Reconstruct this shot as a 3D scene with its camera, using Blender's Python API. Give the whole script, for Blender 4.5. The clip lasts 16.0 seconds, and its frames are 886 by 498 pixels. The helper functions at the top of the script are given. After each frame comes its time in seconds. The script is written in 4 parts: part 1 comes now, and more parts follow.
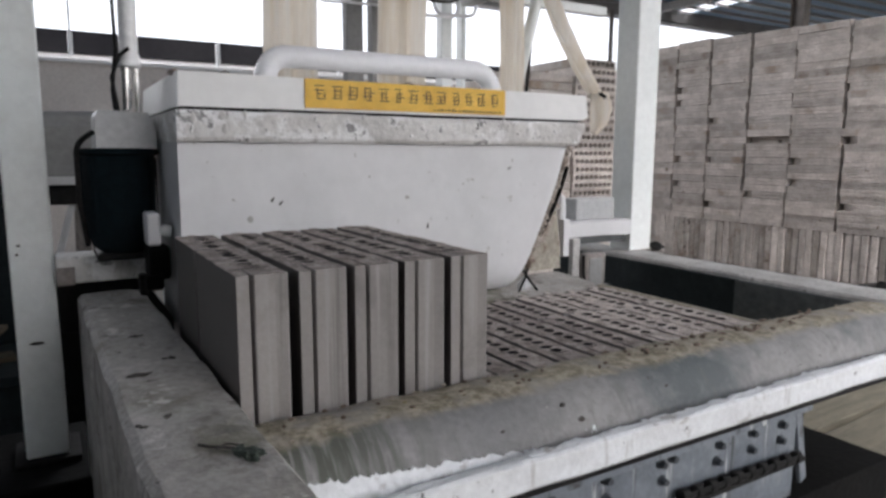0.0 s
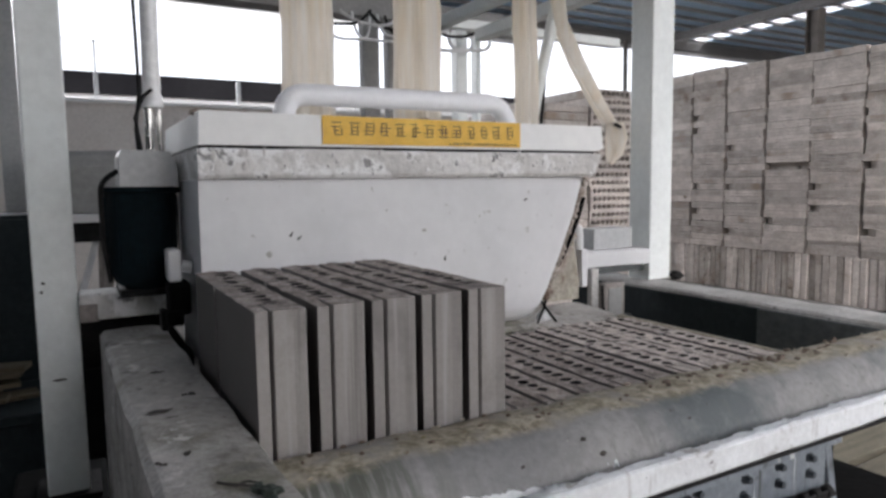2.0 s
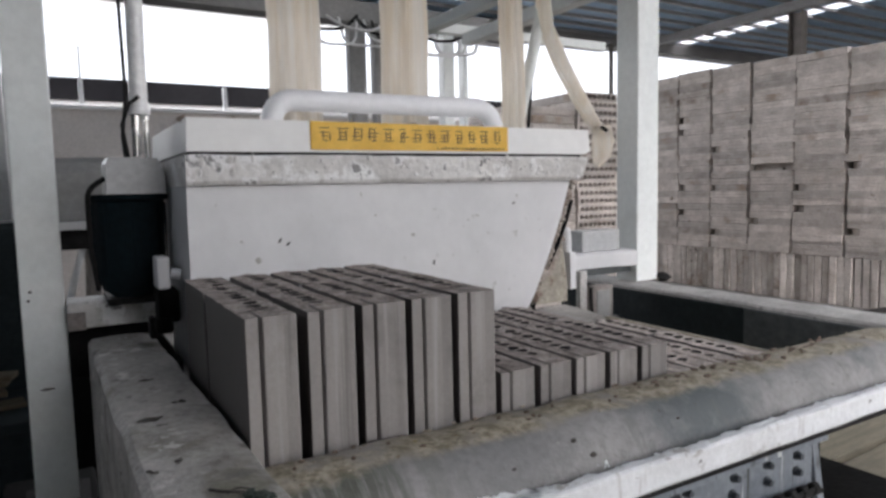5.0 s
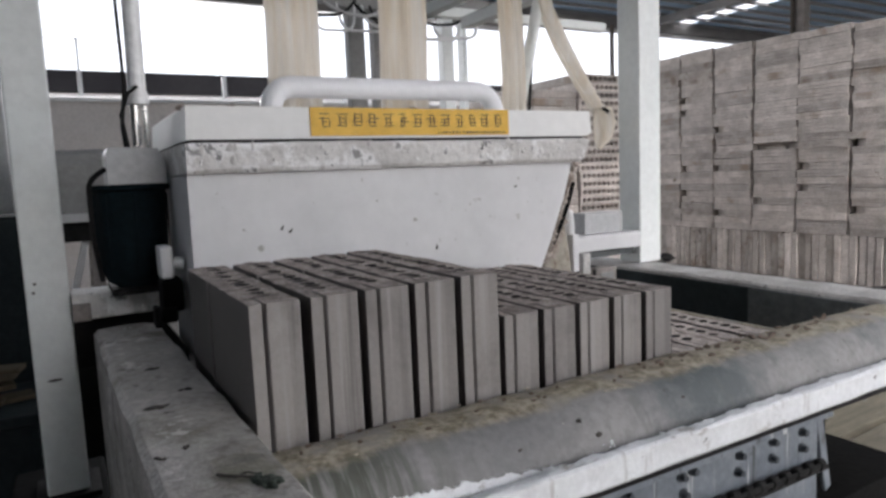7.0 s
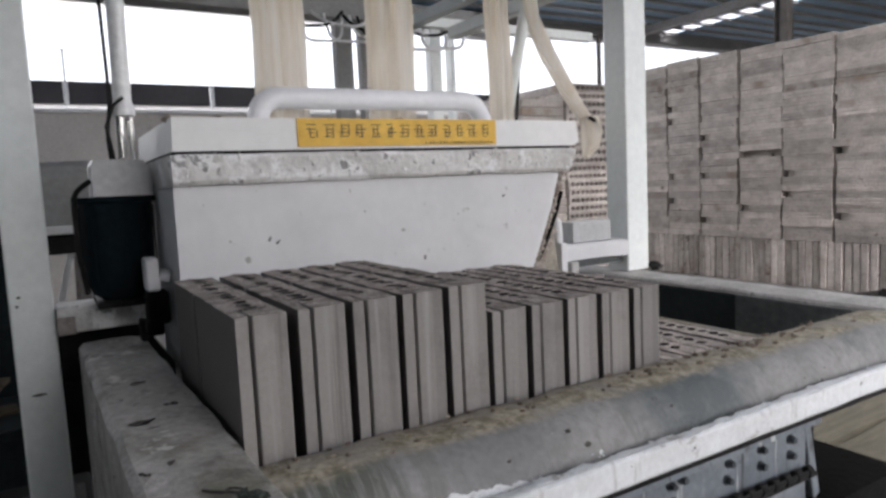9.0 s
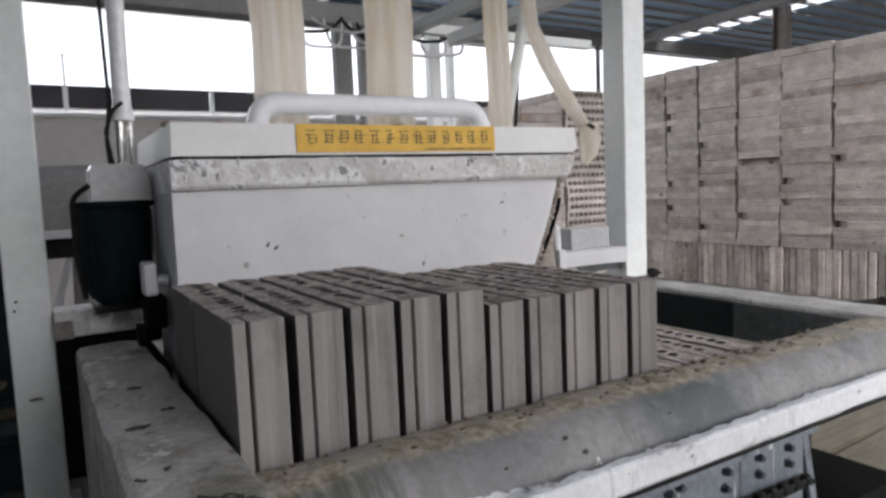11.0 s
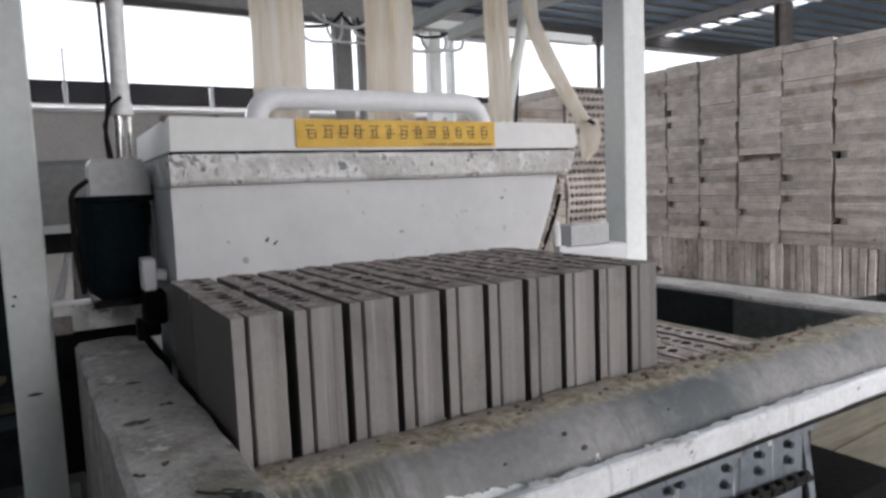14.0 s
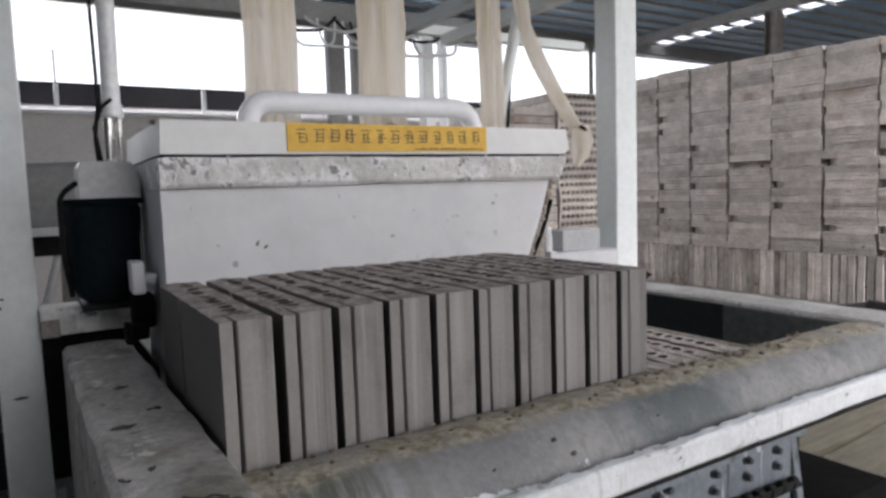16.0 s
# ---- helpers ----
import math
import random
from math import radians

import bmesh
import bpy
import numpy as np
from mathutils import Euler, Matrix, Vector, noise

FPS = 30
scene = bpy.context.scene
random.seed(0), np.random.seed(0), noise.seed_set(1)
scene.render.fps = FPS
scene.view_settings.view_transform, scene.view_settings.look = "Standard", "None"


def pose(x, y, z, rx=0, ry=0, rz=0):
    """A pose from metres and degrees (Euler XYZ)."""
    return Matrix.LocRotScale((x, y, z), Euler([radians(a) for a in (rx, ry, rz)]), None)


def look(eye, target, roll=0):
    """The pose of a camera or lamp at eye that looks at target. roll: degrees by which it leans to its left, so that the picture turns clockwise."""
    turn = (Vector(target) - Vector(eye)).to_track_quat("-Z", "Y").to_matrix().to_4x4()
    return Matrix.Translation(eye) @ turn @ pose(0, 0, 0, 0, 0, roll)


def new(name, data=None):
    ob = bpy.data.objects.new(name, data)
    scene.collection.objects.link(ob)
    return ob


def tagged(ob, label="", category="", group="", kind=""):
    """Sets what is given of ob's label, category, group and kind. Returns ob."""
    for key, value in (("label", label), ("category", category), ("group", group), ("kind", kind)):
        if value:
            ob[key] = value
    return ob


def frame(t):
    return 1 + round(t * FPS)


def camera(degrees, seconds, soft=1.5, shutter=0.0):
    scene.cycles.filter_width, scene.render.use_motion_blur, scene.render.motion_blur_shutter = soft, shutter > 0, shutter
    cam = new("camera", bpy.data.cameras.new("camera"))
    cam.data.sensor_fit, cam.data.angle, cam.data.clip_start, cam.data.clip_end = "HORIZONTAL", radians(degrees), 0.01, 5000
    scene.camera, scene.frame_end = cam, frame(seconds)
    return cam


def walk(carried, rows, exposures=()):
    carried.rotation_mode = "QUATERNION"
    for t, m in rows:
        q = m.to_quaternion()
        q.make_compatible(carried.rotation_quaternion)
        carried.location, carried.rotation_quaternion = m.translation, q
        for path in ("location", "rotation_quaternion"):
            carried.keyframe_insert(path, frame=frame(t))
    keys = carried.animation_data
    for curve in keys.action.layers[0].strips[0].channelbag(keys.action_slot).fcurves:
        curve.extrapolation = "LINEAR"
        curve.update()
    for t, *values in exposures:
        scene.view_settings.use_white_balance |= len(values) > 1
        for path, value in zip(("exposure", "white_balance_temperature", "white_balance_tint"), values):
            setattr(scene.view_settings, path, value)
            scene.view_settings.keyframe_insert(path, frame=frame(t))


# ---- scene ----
EXPO = 1.76
cam = camera(67.52, 16.0, soft=2.9)
PATH = [
    (0.0, -0.2554, -1.0637, 1.5449, -30.762, -8.206, -0.179),
    (0.5, -0.2568, -1.0648, 1.5460, -29.061, -7.738, 0.318),
    (1.0, -0.2576, -1.0642, 1.5453, -29.076, -7.011, 0.440),
    (1.5, -0.2557, -1.0679, 1.5463, -28.648, -5.905, 0.844),
    (2.0, -0.2545, -1.0681, 1.5502, -29.282, -5.542, 0.764),
    (2.5, -0.2570, -1.0681, 1.5484, -29.364, -5.471, 0.788),
    (3.0, -0.2580, -1.0701, 1.5497, -29.846, -5.470, 1.262),
    (3.5, -0.2559, -1.0686, 1.5514, -30.357, -5.693, 1.372),
    (4.0, -0.2587, -1.0708, 1.5525, -30.185, -5.213, 1.124),
    (6.5, -0.2580, -1.0746, 1.5497, -30.375, -5.524, 2.131),
    (7.0, -0.2562, -1.0734, 1.5468, -30.126, -6.430, 2.391),
    (7.5, -0.2591, -1.0748, 1.5476, -29.151, -6.278, 2.232),
    (8.0, -0.2486, -1.0759, 1.5454, -31.160, -6.660, 2.742),
    (8.5, -0.2534, -1.0746, 1.5492, -31.214, -6.209, 2.415),
    (9.0, -0.2514, -1.0739, 1.5498, -31.049, -5.704, 2.714),
    (11.5, -0.2502, -1.0754, 1.5508, -31.163, -5.184, 2.369),
    (12.0, -0.2482, -1.0755, 1.5507, -31.280, -5.238, 2.379),
    (12.5, -0.2504, -1.0744, 1.5499, -31.442, -5.406, 2.169),
    (13.0, -0.2496, -1.0738, 1.5505, -31.581, -5.183, 2.059),
    (13.5, -0.2501, -1.0731, 1.5512, -31.583, -5.298, 2.271),
    (14.0, -0.2480, -1.0730, 1.5491, -31.114, -5.540, 2.307),
    (14.5, -0.2509, -1.0725, 1.5501, -31.014, -5.676, 1.785),
    (15.0, -0.2495, -1.0720, 1.5500, -31.321, -5.426, 1.935),
    (15.5, -0.2468, -1.0739, 1.5504, -31.753, -5.590, 2.013),
    (16.0, -0.2446, -1.0736, 1.5493, -31.762, -5.160, 1.932),
]
walk(cam, [(r[0], pose(r[1], r[2], r[3], 90 + r[5], r[6], r[4])) for r in PATH], [(0.0, EXPO, 6480.0, 14.0), (16.0, EXPO, 6480.0, 14.0)])

# ---- world and light ----
world = bpy.data.worlds.new("overcast_sky")
scene.world = world
world.use_nodes = True
wn, wl = world.node_tree.nodes, world.node_tree.links
sky = wn.new("ShaderNodeTexSky")
sky.sky_type, sky.sun_disc = "NISHITA", False
sky.sun_elevation, sky.sun_rotation = radians(50), radians(176)
sky.air_density, sky.dust_density, sky.ozone_density = 1.0, 4.0, 1.0
bg = wn["Background"]
bg.inputs[1].default_value = 0.15
hs = wn.new("ShaderNodeHueSaturation")
hs.inputs["Saturation"].default_value = 0.3
wl.new(sky.outputs[0], hs.inputs["Color"])
wl.new(hs.outputs[0], bg.inputs[0])
sun = new("sun", bpy.data.lights.new("sun", "SUN"))
sun.data.energy, sun.data.angle, sun.data.color = 0.6, radians(25), (1.0, 0.96, 0.9)
sun.matrix_world = look((0.5, -7.5, 9), (0, 0, 0))
panes = new("window_daylight", bpy.data.lights.new("window_daylight", "AREA"))
panes.data.shape, panes.data.size, panes.data.size_y = "RECTANGLE", 9.6, 0.95
panes.data.energy, panes.data.color = 95.0, (0.97, 0.985, 1.0)
panes.matrix_world = look((0.5, 8.2, 3.5), (0.5, 0.0, 3.5))
ZT = 1.347    # tops of the raised panels
ZF = 1.087    # tops of the panels still in the mould
PITCH = 0.1


# ---- materials ----
def mat(name, c1, c2, rough=0.7, metal=0.0, s1=4.0, s2=70.0, fine=0.25, bump=0.25, stretch=(1, 1, 1), vary=0.0,
        stains=(), translucent=0.0, layer=None, gloss=0.5, streaks=(), sheer=0.0, drips=None):
    """Two tones at a coarse and a fine scale, relief, optional stains (colour, scale, threshold, softness)
    and streaks (colour, stretch, scale, threshold, softness)."""
    m = bpy.data.materials.new(name)
    m.use_nodes = True
    n, l = m.node_tree.nodes, m.node_tree.links
    b = n["Principled BSDF"]
    co, mp, info = n.new("ShaderNodeTexCoord"), n.new("ShaderNodeMapping"), n.new("ShaderNodeObjectInfo")
    add = n.new("ShaderNodeVectorMath")
    add.operation = "MULTIPLY_ADD"
    l.new(info.outputs["Random"], add.inputs[0])
    add.inputs[1].default_value = (37.0, 53.0, 71.0)
    l.new(co.outputs["Object"], add.inputs[2])
    l.new(add.outputs[0], mp.inputs[0])
    mp.inputs["Scale"].default_value = stretch

    def tex(scale, detail=5.0, rg=0.6, way=None):
        t = n.new("ShaderNodeTexNoise")
        t.inputs["Scale"].default_value, t.inputs["Detail"].default_value, t.inputs["Roughness"].default_value = scale, detail, rg
        l.new((way or mp).outputs[0], t.inputs["Vector"])
        return t.outputs["Fac"]

    def ramp(sock, lo, hi):
        r = n.new("ShaderNodeMapRange")
        r.inputs[1].default_value, r.inputs[2].default_value = lo, hi
        l.new(sock, r.inputs[0])
        return r.outputs[0]

    def mix(fac, a, c, kind="MIX"):
        x = n.new("ShaderNodeMix")
        x.data_type, x.blend_type = "RGBA", kind
        for sock, v in ((x.inputs[0], fac), (x.inputs[6], a), (x.inputs[7], c)):
            if hasattr(v, "is_linked"):
                l.new(v, sock)
            elif isinstance(v, float):
                sock.default_value = v
            else:
                sock.default_value = (*v, 1)
        return x.outputs[2]

    coarse, small = tex(s1), tex(s2, 3.0)
    col = mix(ramp(coarse, 0.33, 0.67), c1, c2)
    lo, hi = 1 - fine, 1 + fine
    g = n.new("ShaderNodeCombineColor")
    rr = n.new("ShaderNodeMapRange")
    rr.inputs[1].default_value, rr.inputs[2].default_value, rr.inputs[3].default_value, rr.inputs[4].default_value = 0.3, 0.7, lo, hi
    l.new(small, rr.inputs[0])
    for i in range(3):
        l.new(rr.outputs[0], g.inputs[i])
    col = mix(1.0, col, g.outputs[0], "MULTIPLY")
    if vary:
        v = n.new("ShaderNodeMapRange")
        v.inputs[3].default_value, v.inputs[4].default_value = 1 - vary, 1 + vary
        l.new(info.outputs["Random"], v.inputs[0])
        g2 = n.new("ShaderNodeCombineColor")
        for i in range(3):
            l.new(v.outputs[0], g2.inputs[i])
        col = mix(1.0, col, g2.outputs[0], "MULTIPLY")
    for c, sc, th, soft in stains:
        col = mix(ramp(tex(sc, 6.0, 0.65), th, th + soft), col, c)
    for c, st, sc, th, soft in streaks:
        way = n.new("ShaderNodeMapping")
        way.inputs["Scale"].default_value = st
        l.new(add.outputs[0], way.inputs[0])
        col = mix(ramp(tex(sc, 5.0, 0.6, way), th, th + soft), col, c)
    if drips:
        # running stains near one end: colour, axis, and where they begin and are fullest
        cd, axis, x0, x1 = drips
        sep, way, mu = n.new("ShaderNodeSeparateXYZ"), n.new("ShaderNodeMapping"), n.new("ShaderNodeMath")
        l.new(co.outputs["Object"], sep.inputs[0])
        way.inputs["Scale"].default_value = (8.0, 0.8, 0.5)
        l.new(add.outputs[0], way.inputs[0])
        mu.operation = "MULTIPLY"
        l.new(ramp(sep.outputs[axis], x0, x1), mu.inputs[0])
        l.new(ramp(tex(7.0, 4.0, 0.6, way), 0.38, 0.55), mu.inputs[1])
        col = mix(mu.outputs[0], col, cd)
    if layer:
        # crumbs lying on the top of a beam, with a ragged edge: two tones, and where they end across it
        ca, cb, axis, y0, y1 = layer
        sep, ad = n.new("ShaderNodeSeparateXYZ"), n.new("ShaderNodeMath")
        l.new(co.outputs["Object"], sep.inputs[0])
        ad.operation = "MULTIPLY_ADD"
        ad.inputs[1].default_value = 0.07
        l.new(tex(9.0, 6.0, 0.7), ad.inputs[0])
        l.new(sep.outputs[axis], ad.inputs[2])
        col = mix(ramp(ad.outputs[0], y0, y1), col, mix(ramp(tex(7.0, 3.0), 0.52, 0.66), mix(ramp(tex(38.0, 6.0, 0.75), 0.42, 0.60), ca, cb), (0.27, 0.255, 0.23)))
    b.inputs["Specular IOR Level"].default_value = gloss
    l.new(col, b.inputs["Base Color"])
    b.inputs["Metallic"].default_value = metal
    q = n.new("ShaderNodeMapRange")
    q.inputs[3].default_value, q.inputs[4].default_value = rough - 0.1, min(1.0, rough + 0.12)
    l.new(coarse, q.inputs[0])
    l.new(q.outputs[0], b.inputs["Roughness"])
    if bump:
        h = n.new("ShaderNodeMath")
        h.operation = "ADD"
        l.new(coarse, h.inputs[0])
        l.new(small, h.inputs[1])
        bu = n.new("ShaderNodeBump")
        bu.inputs["Strength"].default_value, bu.inputs["Distance"].default_value = bump, 0.01
        l.new(h.outputs[0], bu.inputs["Height"])
        l.new(bu.outputs[0], b.inputs["Normal"])
    if translucent:
        tr, ms = n.new("ShaderNodeBsdfTranslucent"), n.new("ShaderNodeMixShader")
        l.new(col, tr.inputs[0])
        ms.inputs[0].default_value = translucent
        l.new(b.outputs[0], ms.inputs[1])
        l.new(tr.outputs[0], ms.inputs[2])
        if sheer:
            tp, m2 = n.new("ShaderNodeBsdfTransparent"), n.new("ShaderNodeMixShader")
            m2.inputs[0].default_value = sheer
            l.new(ms.outputs[0], m2.inputs[1])
            l.new(tp.outputs[0], m2.inputs[2])
            ms = m2
        l.new(ms.outputs[0], n["Material Output"].inputs[0])
    return m


M = {}
M["panel"] = mat("wet_panel", (0.215, 0.20, 0.19), (0.25, 0.234, 0.224), 0.72, s1=4, s2=120, fine=0.06, bump=0.10, vary=0.16,
                 stains=(((0.15, 0.138, 0.13), 5.0, 0.56, 0.20),),
                 streaks=(((0.31, 0.294, 0.284), (3.0, 3.0, 0.07), 13.0, 0.56, 0.12), ((0.155, 0.143, 0.135), (3.0, 3.0, 0.08), 17.0, 0.58, 0.12)))
# panel sides carry their shade in a darker tone than the front ends
M["shade_side"] = mat("shade_tinted_side", (0.078, 0.070, 0.065), (0.11, 0.10, 0.094), 0.6, s1=5, s2=90, fine=0.08, bump=0.1, vary=0.1)
M["paneltop"] = mat("crumbly_panel_top", (0.27, 0.23, 0.205), (0.64, 0.575, 0.525), 0.9, s1=30, s2=160, fine=0.4, bump=0.8)
# darker tone of the crumbly top, on the raised and rising panels
M["raised_top"] = mat("darker_crumbly_top", (0.17, 0.143, 0.13), (0.47, 0.415, 0.38), 0.9, s1=30, s2=160, fine=0.4, bump=0.8)
# hole walls coloured nearly black to hold the darkness inside the holes
M["core"] = mat("shade_black_core", (0.010, 0.0085, 0.008), (0.018, 0.016, 0.015), 0.6, s1=30, s2=120, fine=0.2)
M["dry"] = mat("dry_panel", (0.36, 0.325, 0.295), (0.56, 0.515, 0.48), 0.9, s1=5, s2=50, fine=0.2, bump=0.4, vary=0.22,
               stains=(((0.30, 0.235, 0.185), 1.6, 0.58, 0.12), ((0.13, 0.09, 0.065), 5.0, 0.66, 0.05)))
M["stained"] = mat("rust_stained_panel", (0.27, 0.24, 0.215), (0.42, 0.385, 0.355), 0.9, s1=5, s2=50, fine=0.2, bump=0.4, vary=0.2,
                   stains=(((0.20, 0.155, 0.125), 3.0, 0.54, 0.12), ((0.08, 0.064, 0.054), 7.0, 0.62, 0.05)))
M["white"] = mat("white_paint", (0.58, 0.585, 0.59), (0.68, 0.68, 0.685), 0.45, s1=2.2, s2=25, fine=0.03, bump=0.03,
                 stains=(((0.36, 0.35, 0.33), 26.0, 0.67, 0.03), ((0.66, 0.66, 0.655), 4.0, 0.6, 0.25)))
M["lid"] = mat("lighter_white_lid", (0.76, 0.765, 0.75), (0.82, 0.82, 0.80), 0.45, s1=3, s2=30, fine=0.03, bump=0.04,
               stains=(((0.56, 0.55, 0.50), 9.0, 0.66, 0.08),))
M["column"] = mat("pale_column_paint", (0.72, 0.76, 0.75), (0.80, 0.82, 0.80), 0.45, s1=2, s2=40, fine=0.05, bump=0.05,
                  stains=(((0.60, 0.62, 0.60), 5.0, 0.58, 0.15), ((0.2, 0.19, 0.17), 9.0, 0.72, 0.02)))
M["cast"] = mat("mortar_caked_paint", (0.70, 0.69, 0.665), (0.50, 0.49, 0.47), 0.8, s1=6, s2=45, fine=0.13, bump=0.6, stains=(((0.80, 0.80, 0.79), 11.0, 0.52, 0.06), ((0.27, 0.265, 0.26), 22.0, 0.60, 0.04), ((0.13, 0.125, 0.12), 45.0, 0.66, 0.03)))
M["beam"] = mat("dusty_concrete_beam", (0.17, 0.17, 0.168), (0.295, 0.286, 0.28), 0.7, s1=2.6, s2=60, fine=0.14, bump=0.4,
                stains=(((0.09, 0.104, 0.106), 2.8, 0.51, 0.14), ((0.05, 0.045, 0.04), 30.0, 0.66, 0.03), ((0.34, 0.33, 0.31), 22.0, 0.72, 0.03)),
                streaks=(((0.12, 0.125, 0.115), (4.0, 0.8, 0.8), 7.0, 0.60, 0.16),),
                layer=((0.175, 0.155, 0.105), (0.42, 0.37, 0.29), 1, -0.096, -0.074), drips=((0.088, 0.094, 0.076), 0, 0.32, 0.12))
M["dust"] = mat("yellow_brown_crumbs", (0.29, 0.255, 0.195), (0.42, 0.38, 0.315), 0.95, s1=10, s2=110, fine=0.22, bump=0.4,
                stains=(((0.20, 0.15, 0.085), 14.0, 0.58, 0.06), ((0.28, 0.22, 0.08), 11.0, 0.64, 0.05)))
M["slab"] = mat("smeared_concrete", (0.27, 0.255, 0.23), (0.43, 0.41, 0.385), 0.7, s1=6, s2=70, fine=0.2, bump=0.5,
                stains=(((0.17, 0.162, 0.122), 3.5, 0.54, 0.10), ((0.15, 0.138, 0.122), 11.0, 0.56, 0.08), ((0.56, 0.54, 0.51), 13.0, 0.60, 0.05), ((0.06, 0.056, 0.05), 34.0, 0.68, 0.03)))
M["splash"] = mat("splashed_white_channel", (0.76, 0.785, 0.795), (0.66, 0.675, 0.68), 0.55, s1=8, s2=60, fine=0.08, bump=0.3,
                  stains=(((0.40, 0.39, 0.375), 9.0, 0.61, 0.06), ((0.10, 0.095, 0.09), 34.0, 0.67, 0.03)),
                  streaks=(((0.50, 0.50, 0.49), (6.0, 1.0, 1.2), 4.0, 0.62, 0.10),))
M["plate"] = mat("bluegrey_steel_plate", (0.13, 0.15, 0.175), (0.21, 0.235, 0.26), 0.5, 0.15, s1=6, s2=50, fine=0.15, bump=0.2,
                 stains=(((0.06, 0.062, 0.065), 9.0, 0.60, 0.08),),
                 streaks=(((0.50, 0.515, 0.52), (8.0, 1.0, 0.5), 4.0, 0.60, 0.06), ((0.07, 0.075, 0.08), (10.0, 1.0, 0.5), 5.0, 0.62, 0.05)))
M["rail"] = mat("pale_dusty_rail", (0.35, 0.34, 0.32), (0.54, 0.53, 0.51), 0.85, s1=7, s2=70, fine=0.2, bump=0.5,
                stains=(((0.16, 0.15, 0.14), 18.0, 0.64, 0.05),))
M["crumb"] = mat("brown_crumb", (0.11, 0.08, 0.06), (0.20, 0.155, 0.125), 0.95, s1=30, s2=120, fine=0.3)
M["teal"] = mat("dark_teal_paint", (0.008, 0.014, 0.016), (0.018, 0.026, 0.028), 0.7, s1=3, s2=40, gloss=0.3)
M["dark"] = mat("oily_black_steel", (0.010, 0.010, 0.010), (0.022, 0.021, 0.020), 0.75, 0.1, s1=12, s2=60, gloss=0.2)
M["pit"] = mat("dark_pit_lining", (0.05, 0.058, 0.06), (0.10, 0.11, 0.112), 0.6, s1=4, s2=40, bump=0.2)
# for greasy black parts, and for bodies that stand in for deep shade
M["near_black"] = mat("black_grease_and_shade", (0.003, 0.003, 0.003), (0.007, 0.007, 0.0065), 0.85, s1=8, s2=50, gloss=0.12)
M["bolt"] = mat("bluish_dark_bolt", (0.035, 0.043, 0.053), (0.07, 0.08, 0.092), 0.6, 0.2, s1=20, s2=90)
M["navy"] = mat("navy_motor_housing", (0.003, 0.008, 0.010), (0.006, 0.014, 0.018), 0.85, s1=5, s2=50, gloss=0.15)
M["grey"] = mat("grey_sheet_metal", (0.36, 0.37, 0.375), (0.44, 0.45, 0.45), 0.45, 0.3, s1=4, s2=50, fine=0.1, bump=0.1)
M["chrome"] = mat("shiny_steel", (0.55, 0.54, 0.52), (0.70, 0.69, 0.67), 0.25, 0.85, s1=12, s2=60, fine=0.1, bump=0.05)
M["galv"] = mat("galvanised_pipe", (0.72, 0.72, 0.72), (0.80, 0.80, 0.79), 0.4, 0.1, s1=9, s2=50, fine=0.12, bump=0.08)
M["duct"] = mat("white_plastic_duct", (0.84, 0.84, 0.85), (0.88, 0.88, 0.89), 0.35, s1=6, s2=40, fine=0.04, bump=0.05,
                stains=(((0.56, 0.54, 0.50), 10.0, 0.62, 0.1),))
M["cloth"] = mat("beige_filter_cloth", (0.86, 0.77, 0.64), (0.95, 0.93, 0.89), 0.9, s1=9, s2=40, fine=0.05, bump=0.15, stretch=(3, 3, 0.15), translucent=0.75, sheer=0.16)
M["yellow"] = mat("yellow_sign_film", (0.72, 0.42, 0.035), (0.80, 0.50, 0.07), 0.5, s1=8, s2=60, fine=0.08, bump=0.03)
M["ink"] = mat("dark_sign_ink", (0.05, 0.035, 0.02), (0.10, 0.07, 0.03), 0.6, s1=20, s2=90, bump=0)
M["wall"] = mat("beige_plaster_wall", (0.50, 0.46, 0.43), (0.58, 0.54, 0.51), 0.9, s1=1.2, s2=30, fine=0.08, bump=0.15,
                stains=(((0.30, 0.27, 0.25), 0.9, 0.6, 0.12),))
M["concrete"] = mat("dusty_floor", (0.08, 0.075, 0.07), (0.14, 0.132, 0.122), 0.9, s1=1.3, s2=40, fine=0.25, bump=0.3,
                    stains=(((0.06, 0.055, 0.05), 0.8, 0.6, 0.1),))
M["frame"] = mat("window_frame", (0.62, 0.62, 0.62), (0.70, 0.70, 0.70), 0.5, s1=5, s2=40, fine=0.06, bump=0.05)
M["lintel"] = mat("grey_beam", (0.25, 0.25, 0.245), (0.32, 0.315, 0.31), 0.8, s1=2, s2=40, fine=0.1)
M["steel"] = mat("dull_brown_steel", (0.17, 0.15, 0.135), (0.26, 0.235, 0.22), 0.6, 0.2, s1=6, s2=60, fine=0.2)
M["roof"] = mat("blue_roof_sheet", (0.36, 0.53, 0.70), (0.48, 0.63, 0.77), 0.5, s1=1.5, s2=25, fine=0.12)
M["purlin"] = mat("roof_purlin", (0.24, 0.24, 0.24), (0.32, 0.32, 0.32), 0.6, s1=4, s2=40)
M["skylight"] = mat("skylight_sheet", (0.85, 0.86, 0.86), (0.9, 0.9, 0.9), 0.6, s1=3, s2=30, fine=0.03, bump=0, translucent=0.8)
M["slate"] = mat("dark_far_roof", (0.004, 0.004, 0.005), (0.010, 0.010, 0.011), 0.9, s1=0.6, s2=8, gloss=0.05)
